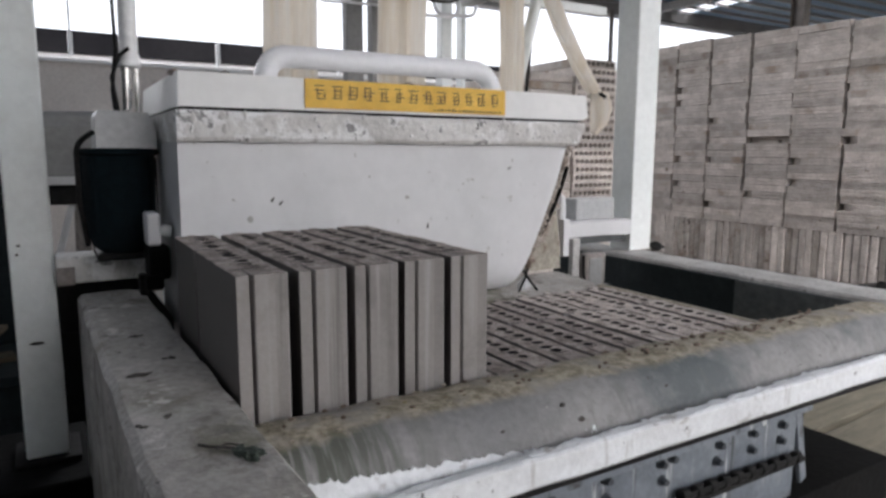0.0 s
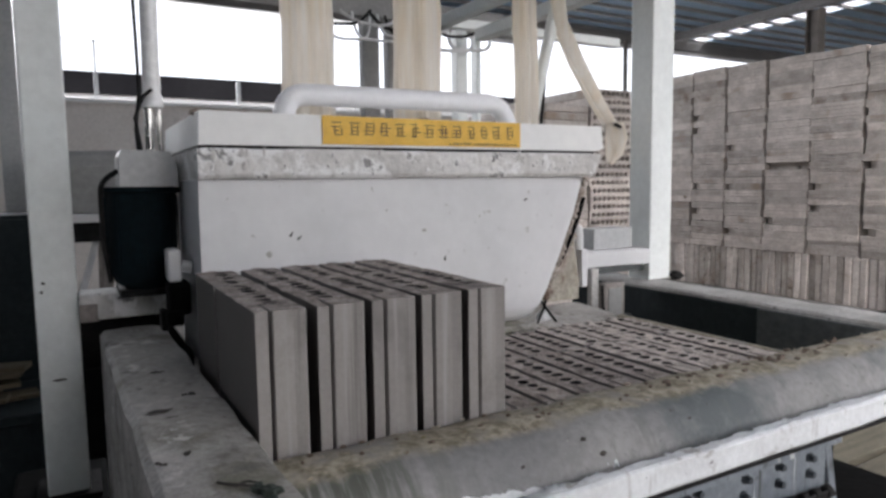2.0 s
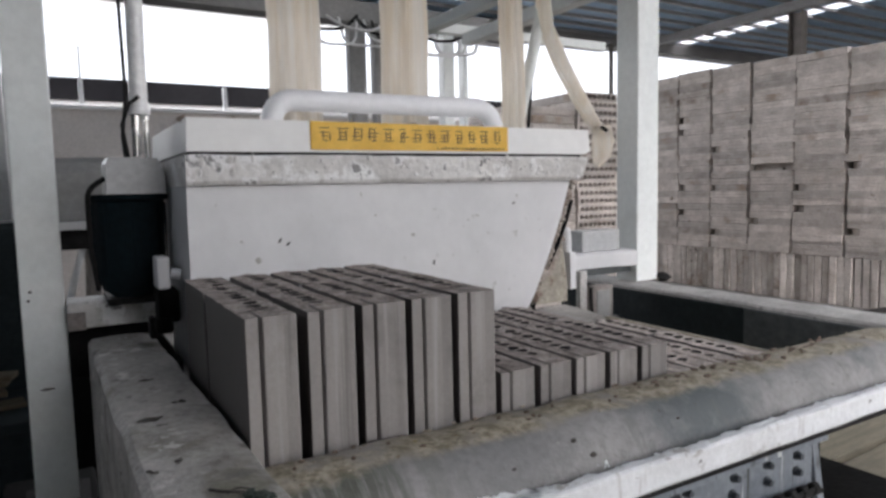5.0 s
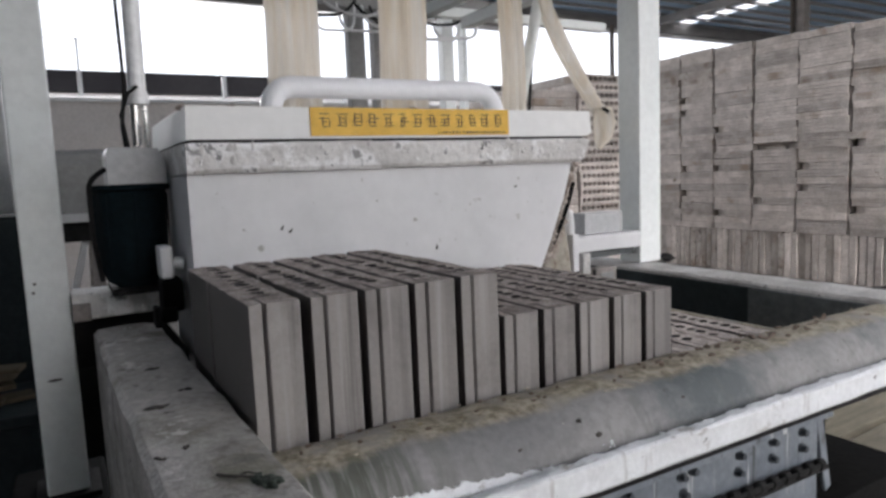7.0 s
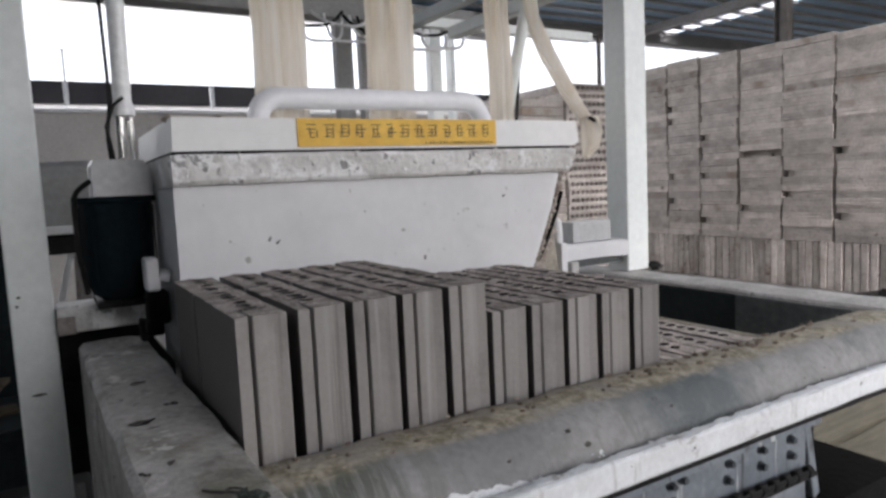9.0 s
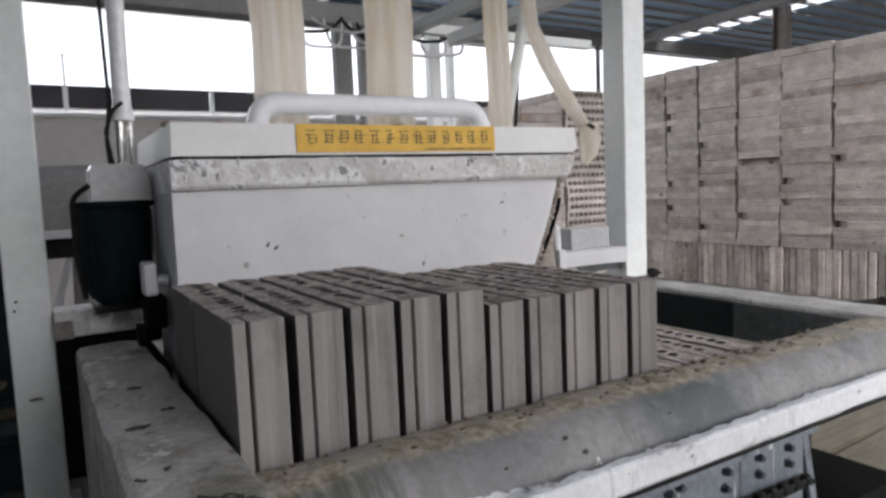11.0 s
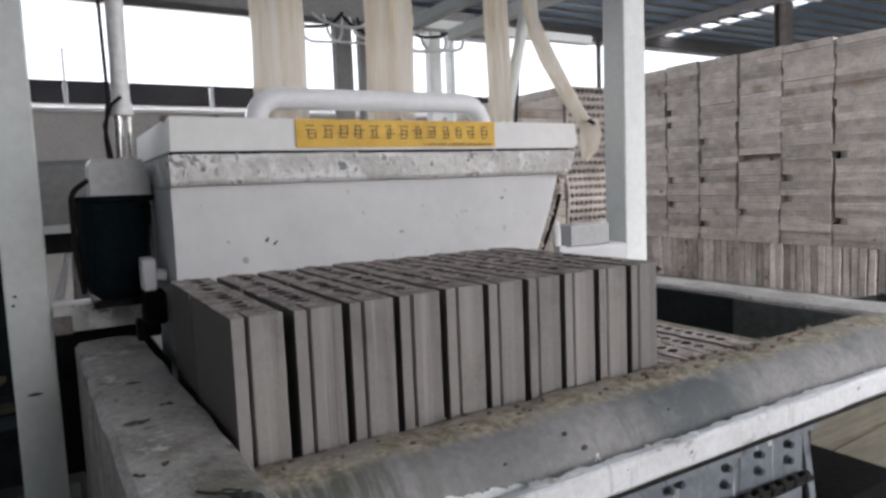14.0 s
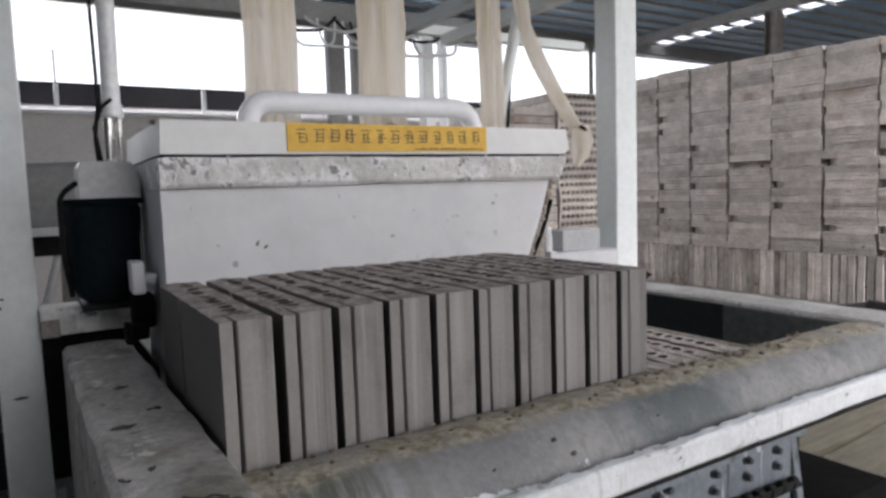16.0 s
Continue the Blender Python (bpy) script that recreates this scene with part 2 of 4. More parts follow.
M["caked"] = mat("rust_stained_mortar", (0.27, 0.245, 0.205), (0.40, 0.37, 0.31), 0.9, s1=9, s2=60, fine=0.2, bump=0.6,
                 stains=(((0.15, 0.10, 0.075), 8.0, 0.56, 0.08), ((0.08, 0.06, 0.05), 26.0, 0.64, 0.04)))
M["rust"] = mat("rusty_mortar", (0.20, 0.145, 0.115), (0.42, 0.38, 0.34), 0.9, s1=12, s2=80, fine=0.3, bump=0.7)
M["wood"] = mat("dusty_scrap_wood", (0.085, 0.068, 0.042), (0.15, 0.122, 0.08), 0.8, s1=5, s2=60, stretch=(1, 8, 8))
M["old_wood"] = mat("dusty_old_board", (0.040, 0.037, 0.026), (0.078, 0.072, 0.052), 0.9, s1=4, s2=50, fine=0.2, stretch=(1, 6, 6),
                    stains=(((0.05, 0.045, 0.035), 6.0, 0.58, 0.1),))
M["rag"] = mat("greasy_green_rag", (0.018, 0.028, 0.022), (0.05, 0.065, 0.052), 0.8, s1=30, s2=120, fine=0.3, bump=0.5)
M["soot"] = mat("dark_smear", (0.035, 0.032, 0.028), (0.09, 0.08, 0.07), 0.9, s1=40, s2=150, fine=0.4, bump=0.6)


# ---- mesh helpers ----
def finish(name, bm, material, parent=None, label="", smooth=False):
    me = bpy.data.meshes.new(name)
    bmesh.ops.recalc_face_normals(bm, faces=bm.faces)
    if smooth:
        for e in bm.edges:
            e.smooth = len(e.link_faces) == 2 and e.calc_face_angle() < 0.6
    bm.to_mesh(me)
    bm.free()
    for m in (material if isinstance(material, (list, tuple)) else (material,)):
        me.materials.append(m)
    if smooth:
        for p in me.polygons:
            p.use_smooth = True
    ob = new(name, me)
    if parent is not None:
        ob.parent = parent
    return tagged(ob, label)


def part(name, bm, material, parent, label="", smooth=False):
    return finish(name, bm, material, parent, label, smooth)


def thing(name, label, category, at=(0, 0, 0), group="", kind=""):
    ob = new(name)
    ob.location = at
    return tagged(ob, label, category, group, kind)


def box(x0, x1, y0, y1, z0, z1, bev=0.0, bm=None, seg=2):
    out = bm if bm is not None else bmesh.new()
    m = Matrix.LocRotScale(((x0 + x1) / 2, (y0 + y1) / 2, (z0 + z1) / 2), None, (x1 - x0, y1 - y0, z1 - z0))
    vs = bmesh.ops.create_cube(out, size=1, matrix=m)["verts"]
    if bev:
        es = list({e for v in vs for e in v.link_edges})
        bmesh.ops.bevel(out, geom=es, offset=bev, segments=seg, profile=0.5, affect="EDGES")
    return out


def bar(a, b, w, h, bev=0.0, up=(0, 0, 1), bm=None):
    """A straight bar of section w by h from a to b."""
    a, b = Vector(a), Vector(b)
    d = b - a
    z = d.normalized()
    x = Vector(up).cross(z)
    x = x.normalized() if x.length > 1e-4 else Vector((1, 0, 0))
    y = z.cross(x)
    m = Matrix((x, y, z)).transposed().to_4x4()
    m.translation = (a + b) / 2
    out = bm if bm is not None else bmesh.new()
    vs = bmesh.ops.create_cube(out, size=1, matrix=m @ Matrix.Diagonal((w, h, d.length, 1)))["verts"]
    if bev:
        bmesh.ops.bevel(out, geom=list({e for v in vs for e in v.link_edges}), offset=bev, segments=1, affect="EDGES")
    return out


def tube(path, radius, n=16, bm=None, cap=True, shape=None):
    """A round tube along a path; radius a number or one a point; shape(i, angle) scales it."""
    out = bm if bm is not None else bmesh.new()
    pts = [Vector(p) for p in path]
    rings, last = [], None
    for i, p in enumerate(pts):
        d = (pts[min(i + 1, len(pts) - 1)] - pts[max(i - 1, 0)]).normalized()
        x = last - d * last.dot(d) if last is not None else d.orthogonal()
        x.normalize()
        last = x.copy()
        y = d.cross(x)
        r = radius[i] if isinstance(radius, (list, tuple)) else radius
        ring = []
        for k in range(n):
            a = 2 * math.pi * k / n
            s = r * (shape(i, a) if shape else 1)
            ring.append(out.verts.new(p + x * math.cos(a) * s + y * math.sin(a) * s))
        rings.append(ring)
    for r0, r1 in zip(rings, rings[1:]):
        for k in range(n):
            out.faces.new((r0[k], r0[(k + 1) % n], r1[(k + 1) % n], r1[k]))
    if cap:
        out.faces.new(rings[0])
        out.faces.new(rings[-1])
    return out


def bend(corners, r, steps=6):
    """A polyline with its inner corners rounded."""
    c = [Vector(p) for p in corners]
    out = [c[0]]
    for a, b, d in zip(c, c[1:], c[2:]):
        p0, p1 = b + (a - b).normalized() * r, b + (d - b).normalized() * r
        for i in range(steps + 1):
            t = i / steps
            out.append(p0 * (1 - t) ** 2 + b * 2 * t * (1 - t) + p1 * t * t)
    return out + [c[-1]]


def loft(profile, x0, x1, n=1, wobble=0.0, axis="x", bm=None):
    """A closed profile swept along x (profile in y, z) or y (profile in x, z), with slight unevenness."""
    out = bm if bm is not None else bmesh.new()
    rings = []
    for i in range(n + 1):
        s = x0 + (x1 - x0) * i / n
        ring = []
        for a, b in profile:
            p = Vector((s, a, b)) if axis == "x" else Vector((a, s, b))
            if wobble:
                q = noise.noise_vector(p * 9) * wobble
                p += Vector((0, q.y, q.z)) if axis == "x" else Vector((q.x, 0, q.z))
            ring.append(out.verts.new(p))
        rings.append(ring)
    k = len(profile)
    for r0, r1 in zip(rings, rings[1:]):
        for j in range(k):
            out.faces.new((r0[j], r0[(j + 1) % k], r1[(j + 1) % k], r1[j]))
    out.faces.new(rings[0])
    out.faces.new(rings[-1])
    return out


def lump(at, size, seed, bm=None, sub=2, rough=0.35):
    """An uneven crumb or clod."""
    out = bm if bm is not None else bmesh.new()
    vs = bmesh.ops.create_icosphere(out, subdivisions=sub, radius=1.0)["verts"]
    for v in vs:
        k = 1 + rough * noise.noise(v.co * 1.7 + Vector((seed * 3.1, seed, 0)))
        v.co = Vector(at) + Vector((v.co.x * size[0], v.co.y * size[1], v.co.z * size[2])) * k
    return out


def holed_prism(outline, holes, z0, z1, deep, core=0):
    """A prism of that outline (x, y) from z0 to z1 whose top has round holes (x, y, r) of that depth."""
    bm = bmesh.new()
    top = [bm.verts.new((a, b, z1)) for a, b in outline]
    low = [bm.verts.new((a, b, z0)) for a, b in outline]
    k = len(outline)
    edges = []
    for i in range(k):
        f = bm.faces.new((low[i], low[(i + 1) % k], top[(i + 1) % k], top[i]))
        edges.append(bm.edges.get((top[i], top[(i + 1) % k])))
    bm.faces.new(low)
    n = 12
    for hx, hy, r in holes:
        rx, ry = r if isinstance(r, tuple) else (r, r)
        ring = [bm.verts.new((hx + rx * math.cos(2 * math.pi * j / n), hy + ry * math.sin(2 * math.pi * j / n), z1)) for j in range(n)]
        under = [bm.verts.new((v.co.x, v.co.y, z1 - deep)) for v in ring]
        for j in range(n):
            bm.faces.new((ring[j], ring[(j + 1) % n], under[(j + 1) % n], under[j])).material_index = core
            edges.append(bm.edges.get((ring[j], ring[(j + 1) % n])))
        bm.faces.new(under).material_index = core
    res = bmesh.ops.triangle_fill(bm, edges=edges, use_beauty=True, use_dissolve=False)
    for f in res["geom"]:
        if isinstance(f, bmesh.types.BMFace):
            f.material_index = 1
    return bm


# ---- ground, hall ----
bm = bmesh.new()
bmesh.ops.create_grid(bm, x_segments=8, y_segments=8, size=300)
tagged(finish("ground", bm, M["concrete"]), "dusty grey concrete floor of the hall and yard", "ground", kind="structure")

WX0, WX1, WY, WN = -4.6, 15.0, 8.0, -4.4
wall = finish("wall_north", box(WX0, WX1, WY, WY + 0.22, -0.05, 2.58), M["wall"])
tagged(wall, "beige plastered wall below a long band of windows", "wall", kind="structure")
# west and south walls are unseen, added dark to hold back light
tagged(finish("wall_west", box(WX0 - 0.2, WX0, -5.0, WY, -0.05, 3.62), M["pit"]), "unseen dark wall added to limit light, open below the roof", "wall", kind="structure")
tagged(finish("wall_east", box(WX1, WX1 + 0.2, -5.0, WY, -0.05, 4.2), M["wall"]), "plain beige plastered side wall of the hall", "wall", kind="structure")
tagged(finish("wall_south", box(WX0, 0.15, -5.2, -5.0, -0.05, 4.2), M["pit"]), "unseen dark grey wall added to limit light from the south", "wall", kind="structure")
tagged(finish("wall_head", box(WX0, WX1, WY, WY + 0.22, 4.05, 4.235), M["lintel"]), "grey wall strip between windows and roof", "wall", kind="structure")
tagged(finish("wall_north_end", box(WX0, WN, WY, WY + 0.22, 2.58, 4.05), M["lintel"]), "plain grey wall beside the windows", "wall", kind="structure")
win = thing("window_1", "long band of bright windows with thin white frames", "window", (0, WY, 2.58), kind="structure")
part("window_sill", box(WN, WX1, -0.04, 0.16, 0.0, 0.05, 0.006), M["frame"], win, "white painted sill")
part("top_frame", box(WN, WX1, 0.04, 0.12, 1.40, 1.46, 0.006), M["frame"], win)
for i in range(-2, 9):
    xx = 0.095 + 1.68 * i
    part("mullion", box(xx - 0.024, xx + 0.024, 0.05, 0.11, 0.05, 0.36, 0.004), M["frame"], win)
    if i < 1:
        part("glazing_bar", box(xx - 0.012, xx + 0.012, 0.07, 0.09, 0.36, 0.76), M["frame"], win)
part("transom", box(WN, 0.55, 0.07, 0.09, 0.735, 0.745), M["frame"], win)
tagged(finish("lintel_beam", box(WX0, 6.2, WY - 0.3, WY - 0.04, 3.80, 4.16, 0.01), M["lintel"]), "grey concrete lintel beam above the windows", "beam", kind="structure")

# roof of blue corrugated sheet with purlins; a strip of skylight sheet
bm = bmesh.new()


def sheet(x0, x1, y0):
    n = int((x1 - x0) / 0.2) * 2
    va = None
    for i in range(n + 1):
        xx = x0 + (x1 - x0) * i / n
        zz = 4.24 + (0.03 if i % 2 else 0.0)
        vb = [bm.verts.new((xx, y0, zz)), bm.verts.new((xx, WY + 0.5, zz))]
        if va:
            bm.faces.new((va[0], vb[0], vb[1], va[1]))
        va = vb


# unseen openings cut in the roof light the yard between machine and stacks
sheet(WX0, 3.2, -5.2)
sheet(3.2, 5.8, -0.8)
sheet(5.8, 8.4, 1.9)
sheet(8.4, 9.3, 1.0)
sheet(9.3, 10.28, -5.0)
sheet(10.62, WX1, -5.0)
k0 = len(bm.faces)
for j in range(31):
    y = WY - 0.1 - 0.4 * j
    box(WX0, WX1 if y > 4.0 else 5.8 if y > 0.3 else 3.2, y - 0.022, y + 0.022, 4.19, 4.235, 0, bm)
for xx in (-1.6, 3.1, 9.4):
    box(xx - 0.06, xx + 0.06, -4.4, WY, 4.06, 4.188, 0, bm)
bm.faces.ensure_lookup_table()
for i, f in enumerate(bm.faces):
    f.material_index = 0 if i < k0 else 1
tagged(finish("roof_1", bm, (M["roof"], M["purlin"])), "blue corrugated steel roof on dark steel purlins", "roof", kind="structure")
bm = box(10.29, 10.61, -5.0, WY + 0.5, 4.262, 4.268)
tagged(finish("skylight", bm, M["skylight"]), "translucent white skylight strip in the roof", "skylight", kind="structure")

# the dark low roof outside the windows
nb = thing("neighbour_shed", "dark low shed roof seen outside the windows", "building", (4, 19, 0))
# this wall is added, white, only for the bright line above the sill
part("wall", box(-30, 40, -2.9, 3, 0, 3.70), M["frame"], nb, "white wall added to show as a bright line")
part("roof", loft([(-3.0, 3.701), (-2.9, 4.2), (0, 4.25), (3.2, 3.701)], -30, 40), M["slate"], nb)


# ---- hall posts ----
def steel_post(x, y, z1, w, d, m, label, z0=0.0):
    t = thing("steel_post", label, "post", (x, y, 0), "steel posts in the hall")
    bm = box(-w / 2, w / 2, -d / 2, -d / 2 + 0.008, z0 + 0.012, z1)
    box(-w / 2, w / 2, d / 2 - 0.008, d / 2, z0 + 0.012, z1, 0, bm)
    box(-0.004, 0.004, -d / 2 + 0.008, d / 2 - 0.008, z0 + 0.012, z1, 0, bm)
    part("shaft", bm, m, t)
    part("foot_plate", box(-w * 0.8, w * 0.8, -d * 0.8, d * 0.8, z0, z0 + 0.012), m, t)
    return t


steel_post(9.3, 4.88, 4.0, 0.16, 0.2, M["steel"], "brown steel hall post behind the stacked boards")
steel_post(8.5, 7.85, 4.05, 0.05, 0.06, M["steel"], "thin dark steel post before the windows")

# ---- machine bed: side wall, front beam, channel, rail, pit ----
bed = thing("machine_bed", "mortar-caked machine bed with a front beam and side rails", "machine")
bm = loft([(-0.197, 0.0), (-0.028, 0.0), (-0.028, 1.143), (-0.036, 1.154), (-0.07, 1.1575), (-0.12, 1.158), (-0.185, 1.154), (-0.197, 1.142)],
          -0.62, 0.985, 40, 0.006, "y")
for v in bm.verts:
    v.co.x += (0.56 - v.co.y) * 0.021    # the wall runs slightly askew to the mould
part("side_wall", bm, M["slab"], bed, "smeared pale concrete side wall")
beam = part("front_beam", loft([(-0.004, 0.975), (-0.004, 1.085), (-0.008, 1.096), (-0.018, 1.103), (-0.045, 1.108), (-0.075, 1.110), (-0.105, 1.107), (-0.128, 1.100), (-0.148, 1.088), (-0.163, 1.073), (-0.176, 1.055),
                                (-0.186, 1.036), (-0.190, 1.020), (-0.184, 1.010), (-0.170, 1.004), (-0.165, 0.975)], -0.0135, 2.03, 60, 0.005), M["beam"], bed, "rounded grey concrete front beam with brown crumbs", True)
# white mortar run down over the lower face of the beam, thinning out along it
face_z, face_y = (0.99, 1.004, 1.010, 1.020, 1.036, 1.055, 1.073), (-0.168, -0.170, -0.184, -0.190, -0.186, -0.176, -0.163)
bm, rows = bmesh.new(), []
for i in range(161):
    x = -0.008 + 0.63 * i / 160
    high = 1.013 + max(0.0, 0.052 * (1 - x / 0.58)) + 0.008 * noise.noise(Vector((x * 45, 0, 3))) + 0.005 * noise.noise(Vector((x * 160, 0, 8)))
    row = []
    for j in range(6):
        z = 1.0 + (min(high, 1.07) - 1.0) * j / 5
        for k in range(6):
            if face_z[k] <= z <= face_z[k + 1]:
                y = face_y[k] + (face_y[k + 1] - face_y[k]) * (z - face_z[k]) / (face_z[k + 1] - face_z[k])
        q = noise.noise_vector(Vector((x, y, z)) * 9) * 0.005
        row.append(bm.verts.new((x, y + q.y - 0.003 - 0.0015 * noise.noise(Vector((x * 60, z * 60, 1))), z + q.z)))
    row.append(bm.verts.new((x, row[-1].co.y + 0.012, row[-1].co.z - 0.001)))
    row.append(bm.verts.new((x, -0.160, 1.0)))
    rows.append(row)
for r0, r1 in zip(rows, rows[1:]):
    for j in range(8):
        bm.faces.new((r0[j], r0[(j + 1) % 8], r1[(j + 1) % 8], r1[j]))
bm.faces.new(rows[0])
bm.faces.new(rows[-1])
part("mortar_run", bm, M["splash"], beam, "ragged white mortar run")
chan = part("channel", loft([(-0.204, 0.977), (-0.204, 1.026), (-0.212, 1.032), (-0.234, 1.035), (-0.240, 1.030), (-0.240, 0.985), (-0.234, 0.977)], 0.02, 2.25, 80, 0.003),
            M["splash"], bed, "white steel channel splashed with mortar")
# dark strip draws the shadow line between channel and plate
part("seam", box(0.02, 2.24, -0.2365, -0.205, 0.9685, 0.9765), M["dark"], bed, "dark strip in place of the shadow gap under the channel")
part("seam_lip", box(0.02, 1.24, -0.2385, -0.2045, 0.957, 0.968, 0.001), M["plate"], bed)
plate = part("front_plate", box(0.10, 1.215, -0.218, -0.20, 0.74, 0.9565, 0.003), M["plate"], bed, "blue-grey bolted steel plate")
random.seed(5)
for x, z in ((0.33, 0.936), (0.33, 0.898), (0.47, 0.938), (0.47, 0.90), (0.604, 0.942), (0.606, 0.903), (0.752, 0.937), (0.783, 0.942), (0.758, 0.90), (0.93, 0.936), (0.925, 0.90),
             (1.041, 0.938), (1.041, 0.90), (1.15, 0.934), (1.15, 0.897)):
    bm = bmesh.new()
    turn = random.uniform(0, 60)
    bmesh.ops.create_cone(bm, cap_ends=True, segments=12, radius1=0.0115, radius2=0.0115, depth=0.003, matrix=pose(x, -0.2196, z, 90, 0, 0))
    bmesh.ops.create_cone(bm, cap_ends=True, segments=6, radius1=0.0085, radius2=0.0075, depth=0.012, matrix=pose(x, -0.2272, z, 90, turn, 0))
    part("bolt", bm, M["bolt"], plate)
part("lower_angle", box(0.2, 1.15, -0.235, -0.2, 0.70, 0.738, 0.003), M["plate"], bed)
bm = bmesh.new()
for i in range(19):
    x, z = 0.80 + i * 0.0215, 0.866 - i * 0.0006
    if i % 2:
        box(x - 0.016, x + 0.016, -0.233, -0.229, z - 0.007, z + 0.007, 0.003, bm, 1)
        box(x - 0.016, x + 0.016, -0.249, -0.245, z - 0.007, z + 0.007, 0.003, bm, 1)
    else:
        tube([(x - 0.011, -0.239, z), (x - 0.008, -0.239, z), (x + 0.008, -0.239, z), (x + 0.011, -0.239, z)], [0.009, 0.0135, 0.0135, 0.009], 10, bm)
part("drive_chain", bm, M["dark"], bed, "greasy black drive chain")
part("chain_guide", box(0.76, 1.22, -0.244, -0.219, 0.838, 0.848, 0.002), M["dark"], bed)
part("strut", bar((1.222, -0.212, 0.95), (1.275, -0.205, 0.76), 0.012, 0.03, 0.002), M["plate"], bed)
# nearly black bodies fill the shaded space under the bed
part("plinth", box(-0.010, 1.25, -0.184, -0.02, 0.0, 0.74), M["near_black"], bed, "lower frame coloured nearly black for the shade under the bed")
part("lower_frame", box(1.252, 1.83, -0.15, 0.93, 0.0, 0.66), M["near_black"], bed, "lower frame coloured nearly black for the shade under the bed")
part("side_rail", loft([(1.85, 0.95), (1.85, 1.108), (1.86, 1.117), (1.93, 1.121), (2.025, 1.116), (2.035, 1.105), (2.035, 0.95)], -0.12, 1.40, 60, 0.006, "y"),
     M["rail"], bed, "pale dusty side rail")
# one lining in two tones: the far part has its shade painted in
part("pit_lining", box(1.832, 1.847, 0.401, 1.39, 0.80, 1.102), M["teal"], bed, "steel lining, far part coloured darker for shade")
part("pit_lining", box(1.828, 1.847, 0.0, 0.40, 0.80, 1.102, 0.002), M["pit"], bed, "steel lining, near part coloured lighter where lit")
part("back_lining", box(0.0, 1.43, 0.92, 0.95, 0.30, 1.07), M["pit"], bed)
part("back_lining", box(1.431, 1.83, 1.0, 1.03, 0.30, 0.985), M["pit"], bed)
part("left_lining", box(-0.0105, -0.006, 0.0, 0.92, 0.30, 1.06), M["pit"], bed)
# black sheet added to darken the gap beside the rear of the panels
part("side_apron", box(-0.016, -0.0125, 0.63, 1.19, 0.30, 1.15), M["near_black"], bed)
part("front_lining", box(0.0, 1.62, -0.0035, -0.0005, 0.30, 1.06), M["dark"], bed)
part("pit_floor", box(-0.012, 1.83, 0.0, 0.95, 0.10, 0.12), M["pit"], bed)
part("rear_foot", box(1.79, 2.035, 1.20, 1.40, 0.0, 0.949), M["dark"], bed)
part("back_sill", loft([(0.672, 0.95), (0.672, 1.070), (0.69, 1.080), (0.78, 1.088), (0.90, 1.09), (0.92, 1.08), (0.92, 0.95)], 0.0, 1.43, 30, 0.010), M["slab"], bed,
     "pale mortar-covered sill")
part("edge_ledge", box(1.415, 1.44, 0.0, 0.66, 0.30, 1.082, 0.004), M["beam"], bed)
bm = bmesh.new()
random.seed(21)
for i in range(46):
    lump((random.gauss(1.2, 0.2), min(-0.02, random.gauss(-0.055, 0.02)), 1.110), (random.uniform(0.004, 0.014), random.uniform(0.004, 0.009), random.uniform(0.003, 0.006)), i, bm, 1, 0.6)
for i in range(24):
    lump((random.uniform(0.02, 1.3), random.uniform(-0.10, -0.03), 1.111), (random.uniform(0.003, 0.007), random.uniform(0.003, 0.006), 0.003), i + 90, bm, 1)
for i, (x, y, z, r) in enumerate(((0.545, -0.158, 1.079, 0.006), (0.575, -0.178, 1.052, 0.007), (0.40, -0.17, 1.063, 0.004), (0.82, -0.165, 1.07, 0.004), (0.72, -0.18, 1.047, 0.004))):
    part("grease_spot", lump((x, y - 0.001, z), (r * 1.2, r * 0.5, r * 0.7), i + 140, None, 2, 0.7), M["soot"], beam, "black grease spot")
bs, bd = bmesh.new(), bmesh.new()
for i in range(9):
    lump((0.60 + random.gauss(0, 0.014), -0.187 + random.uniform(-0.002, 0.002), 1.030 + random.gauss(0, 0.005)), (random.uniform(0.002, 0.007), 0.002, random.uniform(0.002, 0.004)), i + 300, bs, 1, 0.8)
for i in range(90):
    x = random.uniform(0.05, 1.95)
    lump((x, -0.212 - random.uniform(0, 0.022), 1.034), (random.uniform(0.006, 0.035), random.uniform(0.004, 0.010), random.uniform(0.0008, 0.003)), i + 200, bs, 2, 0.9)
tagged(finish("splashes", bs, M["splash"]), "white mortar splashes along the front beam", "splashes", kind="stuff")
for i in range(150):
    x, y = random.uniform(0.0, 2.0), random.uniform(-0.125, -0.012)
    lump((x, y, 1.105 + 0.004 * (1 - abs(y + 0.07) / 0.055)), (random.uniform(0.002, 0.007), random.uniform(0.002, 0.005), random.uniform(0.001, 0.0035)), i + 500, bd, 1, 0.6)
tagged(finish("dust_grains", bd, M["dust"]), "loose yellow-brown mortar grains on the front beam", "crumbs", kind="stuff")
tagged(finish("crumbs", bm, M["crumb"]), "loose brown mortar crumbs on the front beam", "crumbs", kind="stuff")
random.seed(44)
